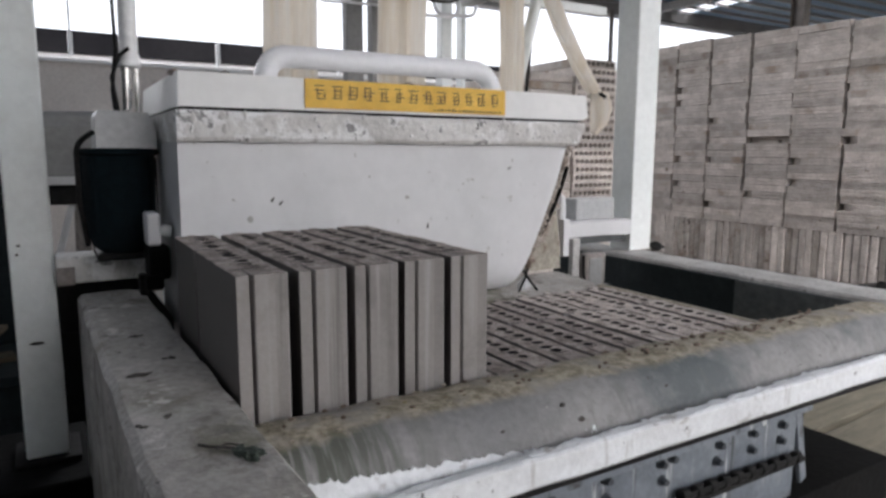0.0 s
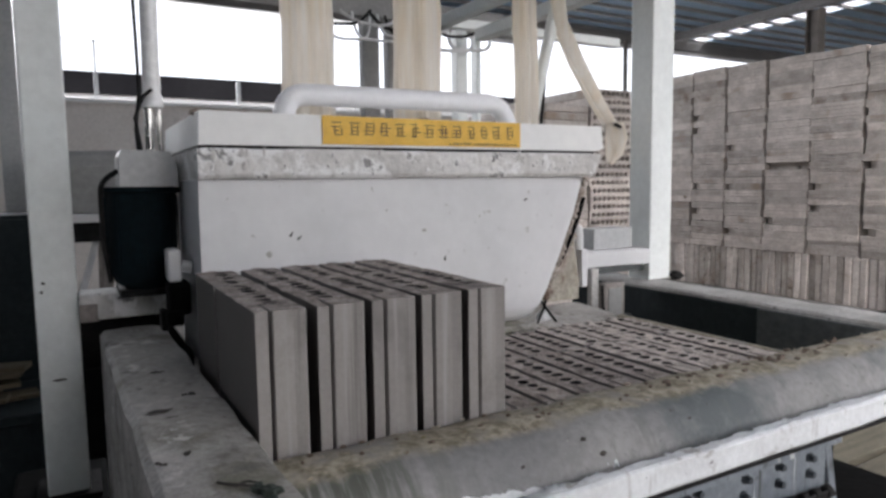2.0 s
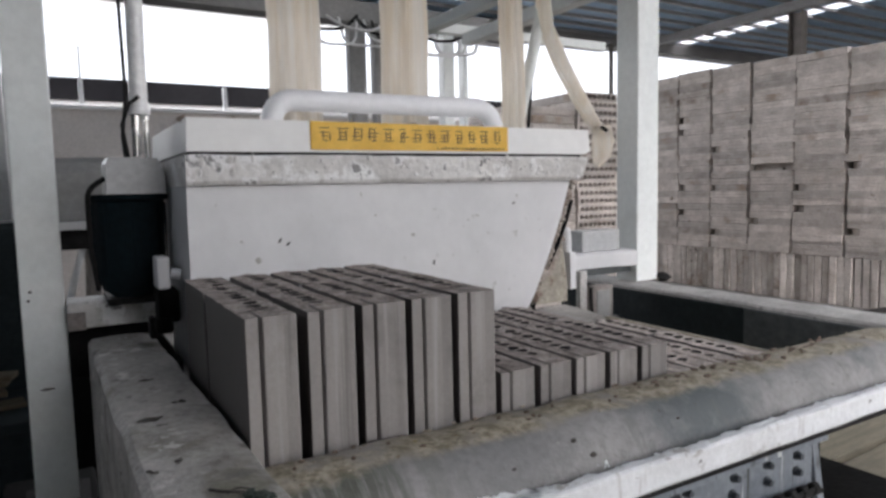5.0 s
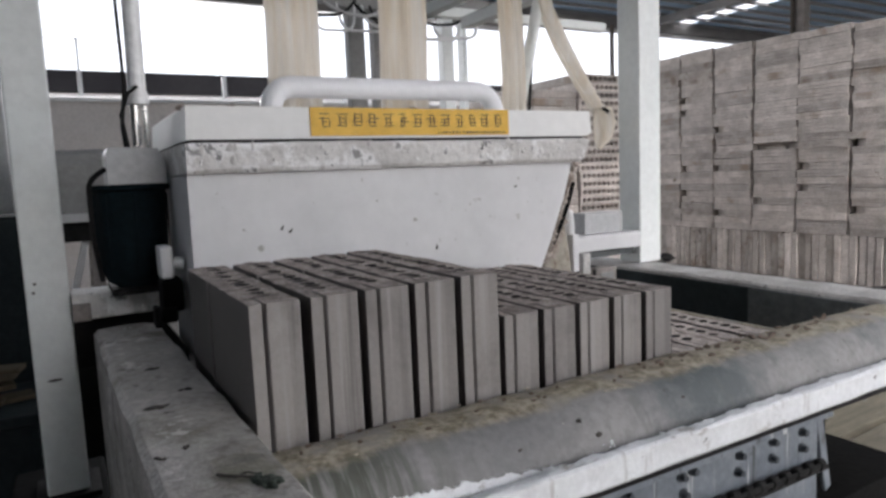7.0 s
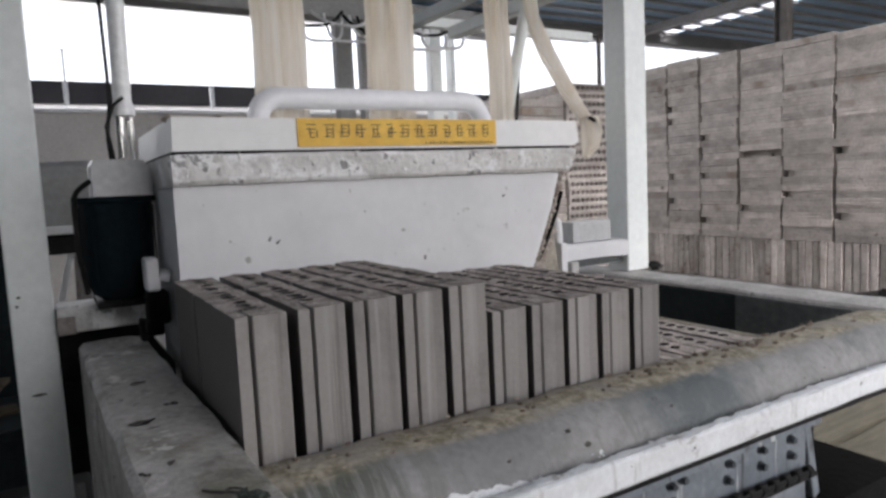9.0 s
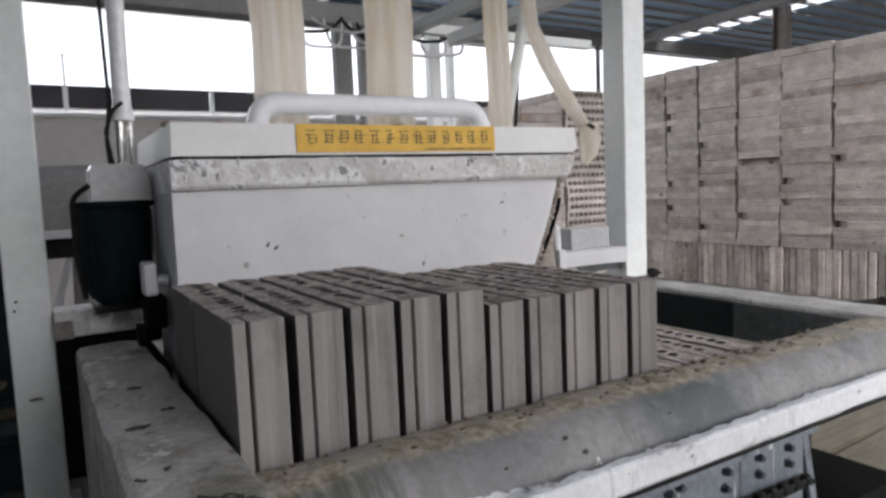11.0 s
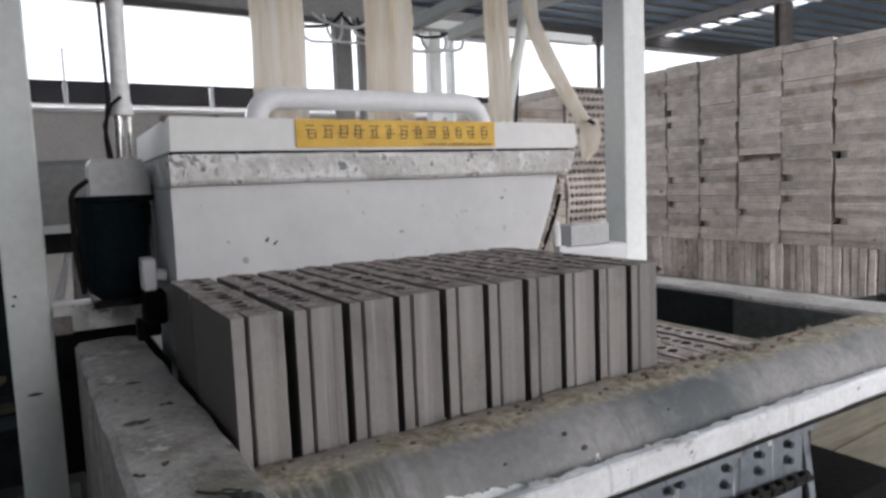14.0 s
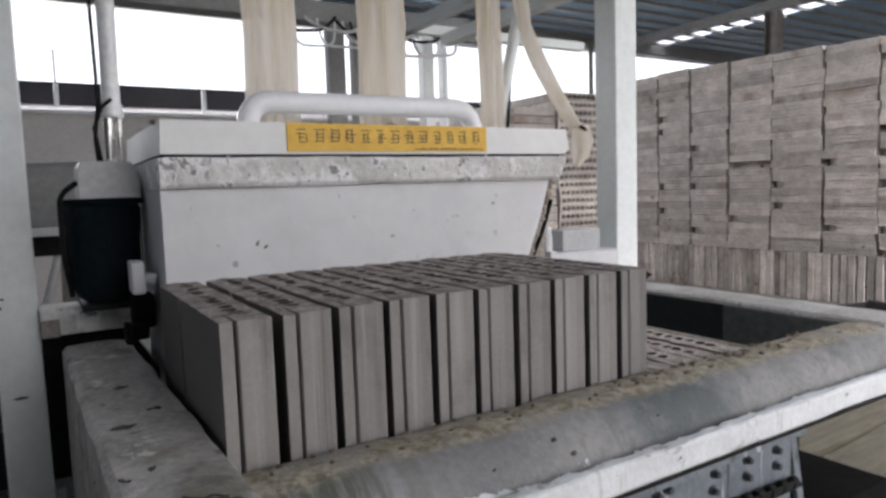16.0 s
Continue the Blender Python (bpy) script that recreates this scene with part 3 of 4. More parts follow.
for i, (px, py, sx, sy, rz) in enumerate(((-0.125, 0.171, 0.0245, 0.0082, 12), (-0.114, 0.124, 0.0182, 0.0027, -20), (-0.078, 0.249, 0.0091, 0.0045, 20), (-0.114, 0.446, 0.0127, 0.0036, 10), (-0.125, -0.05, 0.0064, 0.0054, 0), (-0.164, -0.072, 0.0036, 0.0054, 40))):
    bm = bmesh.new()
    for j in range(5):
        sx, sy = sx * 1.06, sy * 1.08
        lump((random.uniform(-sx, sx) * 0.7, random.uniform(-sy, sy), 0), (sx * random.uniform(0.25, 0.6), sy * random.uniform(0.3, 0.7), 0.0015), i * 9 + j, bm, 2, 0.9)
    t = tagged(finish("mortar_smear", bm, M["soot"]), "dark dried mortar smear on the side wall", "mortar", "smears on the side wall")
    t.matrix_world = pose(px, py, 1.1585, 0, 0, rz)
scrap = thing("wire_scrap", "dark green rag clot with bent wire on the side wall", "scrap", (-0.075, -0.215, 1.158))
part("strand", tube(bend([(-0.031, 0.035, 0.002), (-0.018, 0.012, 0.005), (-0.002, 0.0, 0.006), (0.014, -0.012, 0.004)], 0.015), 0.0022, 8), M["soot"], scrap, smooth=True)
part("strand", tube(bend([(-0.014, 0.010, 0.002), (0.0, 0.014, 0.006), (0.014, 0.006, 0.003)], 0.008), 0.0015, 8), M["soot"], scrap, smooth=True)
part("rag_clot", lump((0.022, -0.036, 0.005), (0.011, 0.015, 0.007), 6, None, 3, 0.9), M["rag"], scrap, "dark green greasy rag clot")
part("rag_clot", lump((0.012, -0.016, 0.004), (0.009, 0.012, 0.005), 9, None, 3, 0.9), M["rag"], scrap, "dark green greasy rag clot")


# ---- hollow wall panels in the mould ----
def panel_mesh(name, wide, seed):
    """A hollow upright panel, top at z 0: grooved front edge, tongued back edge, a row of core holes."""
    random.seed(seed)
    t, w, s = 0.0862, 0.612, 0.021
    one, two = [0.072 + 0.0365 * i for i in range(8)], [0.357 + 0.037 * i for i in range(7)]
    nose = [(0, 0), (s, 0), (s + 0.0005, 0.07), (s + 0.0070, 0.07), (s + 0.0075, 0.005), (s + 0.0098, 0.0025), (t - 0.022, 0.004), (t - 0.003, 0.0), (t, 0.003)]
    tail = [(t, w - 0.03), (t - 0.03, w - 0.03), (t - 0.034, w), (0.034, w), (0.030, w - 0.03), (0, w - 0.03)]
    notch = [(0, 0.352), (0.030, 0.351), (0.030, 0.335), (0, 0.334)]
    out = nose + [(t, y) for y in one + two] + tail + [(0, y) for y in reversed(two)] + notch + [(0, y) for y in reversed(one)]
    bm = bmesh.new()
    top, low = [[bm.verts.new((a, b, z)) for a, b in out] for z in (0.0, -0.85)]
    for i in range(len(out)):
        j = (i + 1) % len(out)
        # both long sides take the darker tone that holds their shade
        shade_side = abs(out[i][0] - out[j][0]) < 1e-6 and out[i][0] in (0, t)
        bm.faces.new((low[i], low[j], top[j], top[i])).material_index = 3 if shade_side else 0
    bm.faces.new(low)

    def face(points, z=0.0):
        bm.faces.new([bm.verts.new((a, b, z)) for a, b in points]).material_index = 1

    face(nose + [(t, one[0]), (0, one[0])])
    face([(0, one[-1]), (t, one[-1]), (t, two[0]), (0, two[0])] + notch)
    face([(0, two[-1]), (t, two[-1])] + tail)
    for y0, y1 in list(zip(one, one[1:])) + list(zip(two, two[1:])):
        hx, hy = 0.047 + random.uniform(-0.002, 0.002), (y0 + y1) / 2 + random.uniform(-0.002, 0.002)
        rx, ry = random.uniform(0.0135, 0.0165), random.uniform(0.0115, 0.0145)
        k = random.uniform(-0.3, 0.3)
        ring = [(hx + rx * math.cos(math.pi * j / 6), hy + ry * math.sin(math.pi * j / 6) + k * rx * math.cos(math.pi * j / 6) * 0.4) for j in range(12)]
        face([(0, y0), (hx, y0)] + [ring[j] for j in (9, 8, 7, 6, 5, 4, 3)] + [(hx, y1), (0, y1)])
        face([(hx, y0), (t, y0), (t, y1), (hx, y1)] + [ring[j] for j in (3, 2, 1, 0, 11, 10, 9)])
        # hole walls and floor, with the darkness put into their colour
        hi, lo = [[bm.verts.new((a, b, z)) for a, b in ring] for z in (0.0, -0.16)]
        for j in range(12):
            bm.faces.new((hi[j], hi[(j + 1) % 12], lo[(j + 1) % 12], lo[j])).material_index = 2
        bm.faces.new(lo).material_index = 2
    bmesh.ops.remove_doubles(bm, verts=bm.verts, dist=0.0002)
    for v in bm.verts:
        if v.co.z > -0.001:
            v.co.z += 0.003 * noise.noise(v.co * 30 + Vector((seed, 0, 0)))
    me = bpy.data.meshes.new(name)
    bmesh.ops.recalc_face_normals(bm, faces=bm.faces)
    bm.to_mesh(me)
    bm.free()
    me.materials.append(M["panel"])
    me.materials.append(M["raised_top" if wide else "paneltop"])
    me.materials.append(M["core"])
    me.materials.append(M["shade_side"])
    return me


variants = [panel_mesh("wall_panel", k < 4, k) for k in range(8)]
lift = []
random.seed(11)
for k in range(14):
    risen, mid = k < 5, 5 <= k < 10
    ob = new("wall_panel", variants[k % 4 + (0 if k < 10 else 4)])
    z = ZT if risen else ZF
    dx = -0.006 if k == 0 else 0.0
    dy = random.uniform(-0.003, 0.003)
    ob.location = (PITCH * k + dx, 0.004 + abs(dy), z + (0.0 if mid else random.uniform(-0.003, 0.003)))
    tagged(ob, "freshly pressed grey hollow panel standing raised above the mould" if risen else
           "freshly pressed grey hollow panel being pushed up out of the mould" if mid else
           "fresh grey hollow panel still sunk in the mould, only its holed top showing", "wall panel",
           "raised panels" if risen else "rising panels" if mid else "sunk panels")
    if mid:
        lift.append(ob)


def lift_table(k0, k1, z):
    t = thing("lift_table", "dark steel lifting table under the panels in the pit", "lift table", (0, 0, z))
    part("table_top", box(PITCH * k0 - 0.004, PITCH * k1 - 0.012, 0.01, 0.61, -0.88, -0.853), M["dark"], t)
    part("ram", tube([(PITCH * (k0 + k1) / 2, 0.3, -1.5), (PITCH * (k0 + k1) / 2, 0.3, -0.881)], 0.05, 12), M["galv"], t)
    return t


lift_table(0, 5, ZT - 0.004)
lift.append(lift_table(5, 10, ZF - 0.004))
lift_table(10, 14, ZF - 0.004)

# ---- hopper ----
hop = thing("hopper", "large white steel feed hopper with a caked rim and yellow sign", "hopper", (0, 0, 0))
bm = bmesh.new()
rings = []
for z, xr, yf in ((1.571, 1.282, 0.662), (1.45, 1.245, 0.664), (1.314, 1.190, 0.667), (1.20, 1.140, 0.672), (1.15, 1.118, 0.682), (1.115, 1.10, 0.70), (1.095, 1.09, 0.73),
                  (1.088, 1.085, 0.78)):
    ring = [(0.022, yf), (0.34, yf - 0.002), (0.66, yf - 0.003), (0.98, yf - 0.001), (xr - 0.05, yf), (xr - 0.016, yf + 0.012), (xr, yf + 0.05), (xr + 0.012, 1.03), (0.022, 1.03)]
    rings.append([bm.verts.new((a, b, z)) for a, b in ring])
for r0, r1 in zip(rings, rings[1:]):
    for j in range(9):
        bm.faces.new((r0[j], r0[(j + 1) % 9], r1[(j + 1) % 9], r1[j]))
bm.faces.new(rings[0])
bm.faces.new(rings[-1])
body = part("body", bm, M["white"], hop, "white painted tapering body", True)
bm = loft([(0.645, 1.572), (0.638, 1.582), (0.638, 1.600), (0.6375, 1.618), (0.638, 1.637), (0.647, 1.648), (1.30, 1.648), (1.30, 1.572)], 0.020, 1.318, 60, 0.003)
for v in bm.verts:
    v.co.x -= max(0.0, v.co.x - 1.2) / 0.118 * (1.648 - v.co.z) * 0.42
rim = part("rim", bm, M["cast"], hop, "rim caked with grey mortar")
random.seed(77)
for i in range(34):
    part("mortar_drip", lump((random.uniform(0.03, 1.285), 0.6375, random.uniform(1.592, 1.643)), (random.uniform(0.003, 0.012), random.uniform(0.002, 0.005), random.uniform(0.004, 0.016)), i, None, 1, 0.7),
         M["cast"], rim)
for x, z, tilt in ((0.252, 1.424, 60), (0.274, 1.414, 40), (1.02, 1.50, 20), (0.72, 1.33, 80)):
    a = math.radians(tilt)
    part("scuff", tube([(x - 0.007 * math.cos(a), 0.6625, z - 0.007 * math.sin(a)), (x + 0.007 * math.cos(a), 0.6625, z + 0.007 * math.sin(a))], [0.0035, 0.0015], 8), M["soot"], body, "small dark scratch")
# dark strip set in for the shaded gap between rim and lid
part("gap_strip", box(0.034, 1.30, 0.658, 1.29, 1.6485, 1.6555), M["dark"], hop)
lid = part("lid", loft([(0.026, 1.656), (1.312, 1.656), (1.336, 1.668), (1.326, 1.739), (0.030, 1.739)], 0.65, 1.30, 2, 0.0, "y"), M["lid"], hop, "white lid box")
sign = part("sign", box(0.341, 0.987, 0.6455, 0.6485, 1.6625, 1.7385, 0.0008, seg=1), M["yellow"], hop, "yellow sign with dark lettering bars")
random.seed(31)
for i in range(13):
    bm = bmesh.new()
    cx = 0.383 + i * 0.0468
    for j in range(4):
        z, w, off = 1.689 + j * 0.0105 + random.uniform(-0.0015, 0.0015), random.uniform(0.006, 0.0165), random.uniform(-0.004, 0.004)
        box(cx + off - w, cx + off + w, 0.6439, 0.6453, z - 0.0013, z + 0.0013, 0, bm)
    for j in range(2):
        xx, z = cx + (2 * j - 1) * random.uniform(0.002, 0.012), 1.686 + random.uniform(0, 0.008)
        box(xx - 0.0013, xx + 0.0013, 0.6440, 0.6454, z, z + random.uniform(0.018, 0.032), 0, bm)
    part("lettering_bar", bm, M["ink"], sign)
bm = bmesh.new()
for i in range(20):
    x = 0.73 + i * 0.0122
    box(x, x + random.uniform(0.004, 0.010), 0.6437, 0.6453, 1.667, 1.667 + random.uniform(0.004, 0.006), 0, bm)
part("small_lettering_bar", bm, M["ink"], sign)
duct = part("duct", tube(bend([(0.315, 0.92, 1.735), (0.325, 0.92, 1.828), (1.105, 0.92, 1.832), (1.135, 0.92, 1.735)], 0.065, 8), 0.033, 20), M["duct"], hop,
            "white plastic duct pipe", True)
part("flange", tube([(0.315, 0.92, 1.7385), (0.316, 0.92, 1.752)], [0.046, 0.040], 18), M["duct"], hop, smooth=True)
part("flange", tube([(1.135, 0.92, 1.7385), (1.135, 0.92, 1.755)], [0.05, 0.042], 18), M["duct"], hop, smooth=True)
random.seed(8)
for i in range(26):
    x = random.uniform(0.03, 0.36) if i < 14 else random.uniform(0.45, 1.05)
    part("mortar_clod", lump((x, random.uniform(0.70, 0.80), 1.742), (random.uniform(0.012, 0.032), 0.014, random.uniform(0.004, 0.010)), i, None, 1, 0.5), M["rust"], hop)
bm = bmesh.new()
for i in range(26):
    f = i / 25
    lump((1.13 + 0.19 * f + 0.004 * math.sin(i * 2.1), 0.70, 1.17 + 0.45 * f), (0.014 + 0.008 * math.sin(i * 1.7), 0.015, 0.016), i + 7, bm, 1, 0.6)
part("edge_crust", bm, M["rust"], hop, "rusty mortar crust along the edge")
bm = bmesh.new()
for i in range(7):
    lump((1.325 + 0.008 * math.sin(i * 2.4), 0.662 + 0.003 * i, 1.653 + 0.005 * i), (0.010, 0.009, 0.011), i + 40, bm, 1, 0.6)
part("lid_crust", bm, M["rust"], hop, "rusty mortar crust on the lid's end")
chute = part("chute", loft([(1.33, 1.09), (1.50, 1.09), (1.50, 1.17), (1.47, 1.36), (1.43, 1.36), (1.38, 1.27), (1.345, 1.19)], 0.96, 1.12, 4, 0.006, "y"), M["caked"], hop, "rust-stained mortar-caked discharge chute")
bm = bmesh.new()
random.seed(14)
for i in range(16):
    f = random.random()
    lump((1.385 + 0.08 * f + random.uniform(-0.01, 0.02), 0.957, 1.20 + 0.15 * f), (random.uniform(0.012, 0.024), 0.006, random.uniform(0.012, 0.03)), i + 60, bm, 1, 0.6)
part("rust_crust", bm, M["rust"], chute, "rusty brown crust")
part("hose", tube(bend([(1.295, 0.70, 1.50), (1.262, 0.698, 1.417), (1.228, 0.698, 1.347), (1.186, 0.702, 1.272), (1.160, 0.715, 1.235)], 0.03), 0.0075, 10), M["near_black"], hop, "black hose along the corner", True)
part("wire", tube([(1.118, 0.72, 1.162), (1.140, 0.706, 1.122), (1.168, 0.69, 1.080)], 0.0045, 8), M["near_black"], hop, smooth=True)
part("wire", tube([(1.156, 0.722, 1.172), (1.126, 0.705, 1.126), (1.086, 0.69, 1.078)], 0.0040, 8), M["near_black"], hop, smooth=True)
part("mortar_heap", lump((1.128, 0.715, 1.090), (0.030, 0.012, 0.034), 4, None, 2, 0.4), M["white"], hop, "white mortar heap")

# lever and clamp at the side
lev = thing("lever_clamp", "white lever block on a greasy black clamp", "clamp", (-0.022, 0.82, 1.118))
part("clamp", box(-0.022, 0.032, -0.05, 0.05, 0.098, 0.186, 0.01), M["near_black"], lev)
part("clamp_jaw", box(-0.03, 0.012, -0.06, 0.0, 0.072, 0.112, 0.008), M["near_black"], lev)
part("clamp_foot", box(-0.035, -0.016, 0.05, 0.10, 0.0405, 0.10, 0.005), M["dark"], lev)
part("lever", box(-0.021, 0.012, -0.045, 0.03, 0.187, 0.272, 0.006), M["white"], lev)
part("knob", tube([(0.0125, -0.03, 0.228), (0.0375, -0.03, 0.222)], 0.016, 12), M["white"], lev, smooth=True)


# ---- frame columns and brackets ----
def frame_column(x0, x1, y0, y1, z0, z1, label, foot=True):
    t = thing("frame_column", label, "column", ((x0 + x1) / 2, (y0 + y1) / 2, z0), "machine frame columns")
    w, d = (x1 - x0) / 2, (y1 - y0) / 2
    part("shaft", box(-w, w, -d, d, 0.015 if foot else 0.0, z1 - z0, 0.006), M["column"], t)
    if foot:
        part("base_plate", box(-w - 0.03, w + 0.03, -d - 0.03, d + 0.03, 0, 0.015, 0.002), M["dark"], t)
    return t


left_col = frame_column(-0.362, -0.252, 1.12, 1.25, 0.64, 3.97, "pale painted box column with black scuff marks")
for z, x, w in ((0.36, -0.005, 0.020), (0.62, -0.035, 0.004), (0.645, -0.03, 0.005)):
    part("scuff", lump((x, -0.0655, z), (w, 0.0012, 0.004), int(z * 50)), M["soot"], left_col, "black scuff")
frame_column(1.932, 2.062, 1.0, 1.125, 1.122, 3.97, "bright white painted box column standing on the side rail", False)
# footing and base frame are added, black to fill the deep shade here
tagged(finish("footing", box(-0.46, -0.20, 0.95, 1.42, 0.0, 0.639, 0.01), M["near_black"]), "footing block under the column, coloured nearly black for shade", "footing")
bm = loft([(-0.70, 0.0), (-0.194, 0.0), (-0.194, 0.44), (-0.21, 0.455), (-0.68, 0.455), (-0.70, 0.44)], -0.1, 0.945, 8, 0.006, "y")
tagged(finish("base_frame", bm, M["near_black"]), "black block added for the shade along the foot of the side wall", "machine base")
cb = thing("cross_bracket", "mortar-splashed white steel bracket between column and hopper", "bracket", (0, 0, 0))
part("arm", box(-0.2505, -0.02, 1.06, 1.194, 1.175, 1.250, 0.006), M["cast"], cb)
# dark block put in for the shadow gap under the arm
part("under_arm", box(-0.2505, 0.0, 1.195, 1.245, 1.0, 1.210, 0.004), M["dark"], cb)
part("end_plate", box(-0.2515, -0.204, 1.052, 1.0595, 1.172, 1.224, 0.003), M["steel"], cb, "dark bolted end plate")
rb = thing("cross_bracket", "thick white steel bracket between column and hopper", "bracket", (0, 0, 0))
part("arm", loft([(1.0, 1.20), (1.0, 1.258), (1.008, 1.266), (1.095, 1.266), (1.10, 1.258), (1.10, 1.20)], 1.561, 1.9315, 24, 0.004), M["white"], rb)
part("under_plate", box(1.60, 1.9315, 1.03, 1.10, 1.165, 1.196, 0.003), M["pit"], rb)
part("end_plate", box(1.528, 1.560, 0.975, 1.06, 1.13, 1.282, 0.003), M["white"], rb)
part("pipe_stub", tube([(1.530, 1.0, 1.2825), (1.528, 1.0, 1.34), (1.524, 0.998, 1.372), (1.515, 0.995, 1.378)], [0.021, 0.022, 0.020, 0.012], 14), M["white"], rb, "white capped pipe stub", True)
part("foot", box(1.578, 1.618, 0.972, 0.999, 0.95, 1.199, 0.004), M["rail"], rb)
box_1 = part("control_box", box(1.632, 1.746, 0.955, 0.999, 0.955, 1.136, 0.006), M["steel"], rb, "grey-brown box with a screwed cover")
part("cover", box(1.652, 1.726, 0.950, 0.9545, 1.0, 1.115, 0.002), M["lintel"], box_1)
part("cable", tube(bend([(1.625, 0.96, 1.13), (1.625, 0.955, 1.04), (1.645, 0.945, 0.985), (1.672, 0.94, 0.975)], 0.02), 0.006, 8), M["dark"], rb, "black cable", True)
tagged(finish("mortar_clot", lump((2.085, 0.985, 1.134), (0.030, 0.030, 0.018), 23, None, 2, 0.8), M["dark"]), "dark greasy mortar clot on the side rail by the column", "mortar")
tb = thing("tray", "grey sheet-metal tray on the bracket", "tray", (1.71, 1.07, 1.267))
part("pan", box(-0.06, 0.16, -0.03, 0.05, 0, 0.09, 0.004), M["grey"], tb)

# ---- motor beside the hopper ----
mo = thing("motor", "black-navy drum motor with a grey terminal box on top", "motor", (-0.078, 1.0, 1.2695))
bm = tube([(0, 0, 0), (0, 0, 0.02), (0, 0, 0.05), (0, 0, 0.16), (0, 0, 0.27), (0, 0, 0.286)], [0.055, 0.078, 0.088, 0.092, 0.094, 0.088], 28, None, True,
          lambda i, a: 1 + 0.03 * math.sin(a * 5 + i) + 0.02 * math.sin(a * 9))
drum = part("drum", bm, M["navy"], mo, smooth=True)
part("flange", tube([(0, 0, 0.268), (0, 0, 0.272), (0, 0, 0.2855)], [0.098, 0.106, 0.104], 28), M["navy"], mo, smooth=True)
for i in range(8):
    a = 2 * math.pi * i / 8
    part("rib", bar((0.094 * math.cos(a), 0.094 * math.sin(a), 0.06), (0.094 * math.cos(a), 0.094 * math.sin(a), 0.26), 0.005, 0.006, 0.001), M["navy"], mo)
part("terminal_box", loft([(-0.060, 0.287), (0.088, 0.287), (0.088, 0.34), (0.070, 0.382), (-0.050, 0.386), (-0.058, 0.37)], -0.09, 0.09, 1, 0.0, "y"), M["grey"], mo, "grey sheet terminal box")
part("cable", tube(bend([(-0.06, -0.05, 0.33), (-0.105, -0.05, 0.30), (-0.105, -0.03, 0.14), (-0.09, 0.0, 0.02)], 0.03), 0.007, 8), M["dark"], mo, smooth=True)
ms = thing("motor_shelf", "dark greasy steel shelf carrying the motor", "shelf", (0, 0, 0))
part("plate", box(-0.15, -0.005, 0.94, 1.16, 1.2505, 1.269, 0.003), M["dark"], ms)
vp = thing("riser_pipe", "pale silver riser pipes with black cables beside them", "pipe", (-0.043, 1.0, 1.656))
part("pipe", tube([(-0.006, 0, 0), (-0.004, 0, 0.135)], 0.013, 14), M["chrome"], vp, "shiny steel pipe", True)
part("pipe", tube([(0.024, 0.012, 0), (0.022, 0.012, 0.135)], 0.009, 12), M["chrome"], vp, "shiny steel pipe", True)
part("pipe", tube([(0.006, 0.004, 0.136), (0.03, 0.004, 2.3)], 0.024, 18), M["galv"], vp, "wide pale riser pipe", True)
part("collar", tube([(0.006, 0.004, 0.122), (0.006, 0.004, 0.1355), (0.0065, 0.004, 0.16)], [0.030, 0.031, 0.026], 18), M["galv"], vp, smooth=True)
part("cable", tube([(-0.036, 0.0, 0.0), (-0.040, 0.0, 0.06), (-0.026, 0.0, 0.17), (-0.03, 0, 0.45), (-0.01, 0, 2.3)], 0.005, 8), M["dark"], vp, "black cable", True)
part("cable", tube([(-0.030, -0.02, 0.0), (-0.042, -0.02, 0.09), (-0.02, -0.022, 0.15), (0.005, -0.026, 0.17)], 0.005, 8), M["dark"], vp, "black cable", True)


# ---- cloth sleeves over the hopper ----
def sleeve(x, y, r, z0, z1, seed, label):
    path, n = [], 14
    for i in range(n + 1):
        f = i / n
        path.append((x + 0.012 * noise.noise(Vector((seed, f * 3, 0))), y + 0.01 * noise.noise(Vector((seed, f * 3, 5))), z0 + (z1 - z0) * f))

    def pleat(i, a):
        return 1 + 0.15 * math.sin(a * 6 + seed + 0.05 * i) + 0.05 * math.sin(a * 11 + i * 0.25 + seed) + 0.05 * noise.noise(Vector((math.cos(a) * 2, math.sin(a) * 2, i * 0.5 + seed)))
    t = thing("cloth_sleeve", label, "dust sleeve", (0, 0, 0), "cloth sleeves")
    part("sleeve", tube(path, r, 56, None, False, pleat), M["cloth"], t, smooth=True)
    part("clamp_ring", tube([(x, y, z0), (x, y, z0 + 0.02)], r * 1.08, 28, None, False), M["grey"], t)
    part("top_ring", tube([(x, y, z1 - 0.02), (x, y, z1)], r * 1.08, 28, None, True), M["grey"], t)
    return t


sleeve(0.458, 1.10, 0.074, 1.739, 2.70, 1.0, "hanging beige cloth dust sleeve, pleated, on the hopper lid")
sleeve(0.858, 1.10, 0.076, 1.739, 2.70, 4.0, "hanging beige cloth dust sleeve, pleated, on the hopper lid")
sleeve(1.343, 1.10, 0.045, 1.739, 2.70, 7.0, "narrow hanging beige cloth dust sleeve on the hopper lid")
rag = thing("twisted_sleeve", "slack beige cloth sleeve twisted and tied beside the hopper", "dust sleeve")


def flat(i, a):
    return 0.45 + 0.55 * abs(math.cos(a + i * 0.12)) + 0.05 * math.sin(5 * a)


part("sleeve", tube([(1.46, 1.12, 2.70), (1.50, 1.12, 2.40), (1.53, 1.12, 2.20), (1.60, 1.11, 2.06), (1.69, 1.10, 1.92), (1.77, 1.10, 1.82), (1.80, 1.09, 1.78)],
                    [0.05, 0.05, 0.045, 0.045, 0.04, 0.036, 0.032], 24, None, True, flat), M["cloth"], rag, smooth=True)
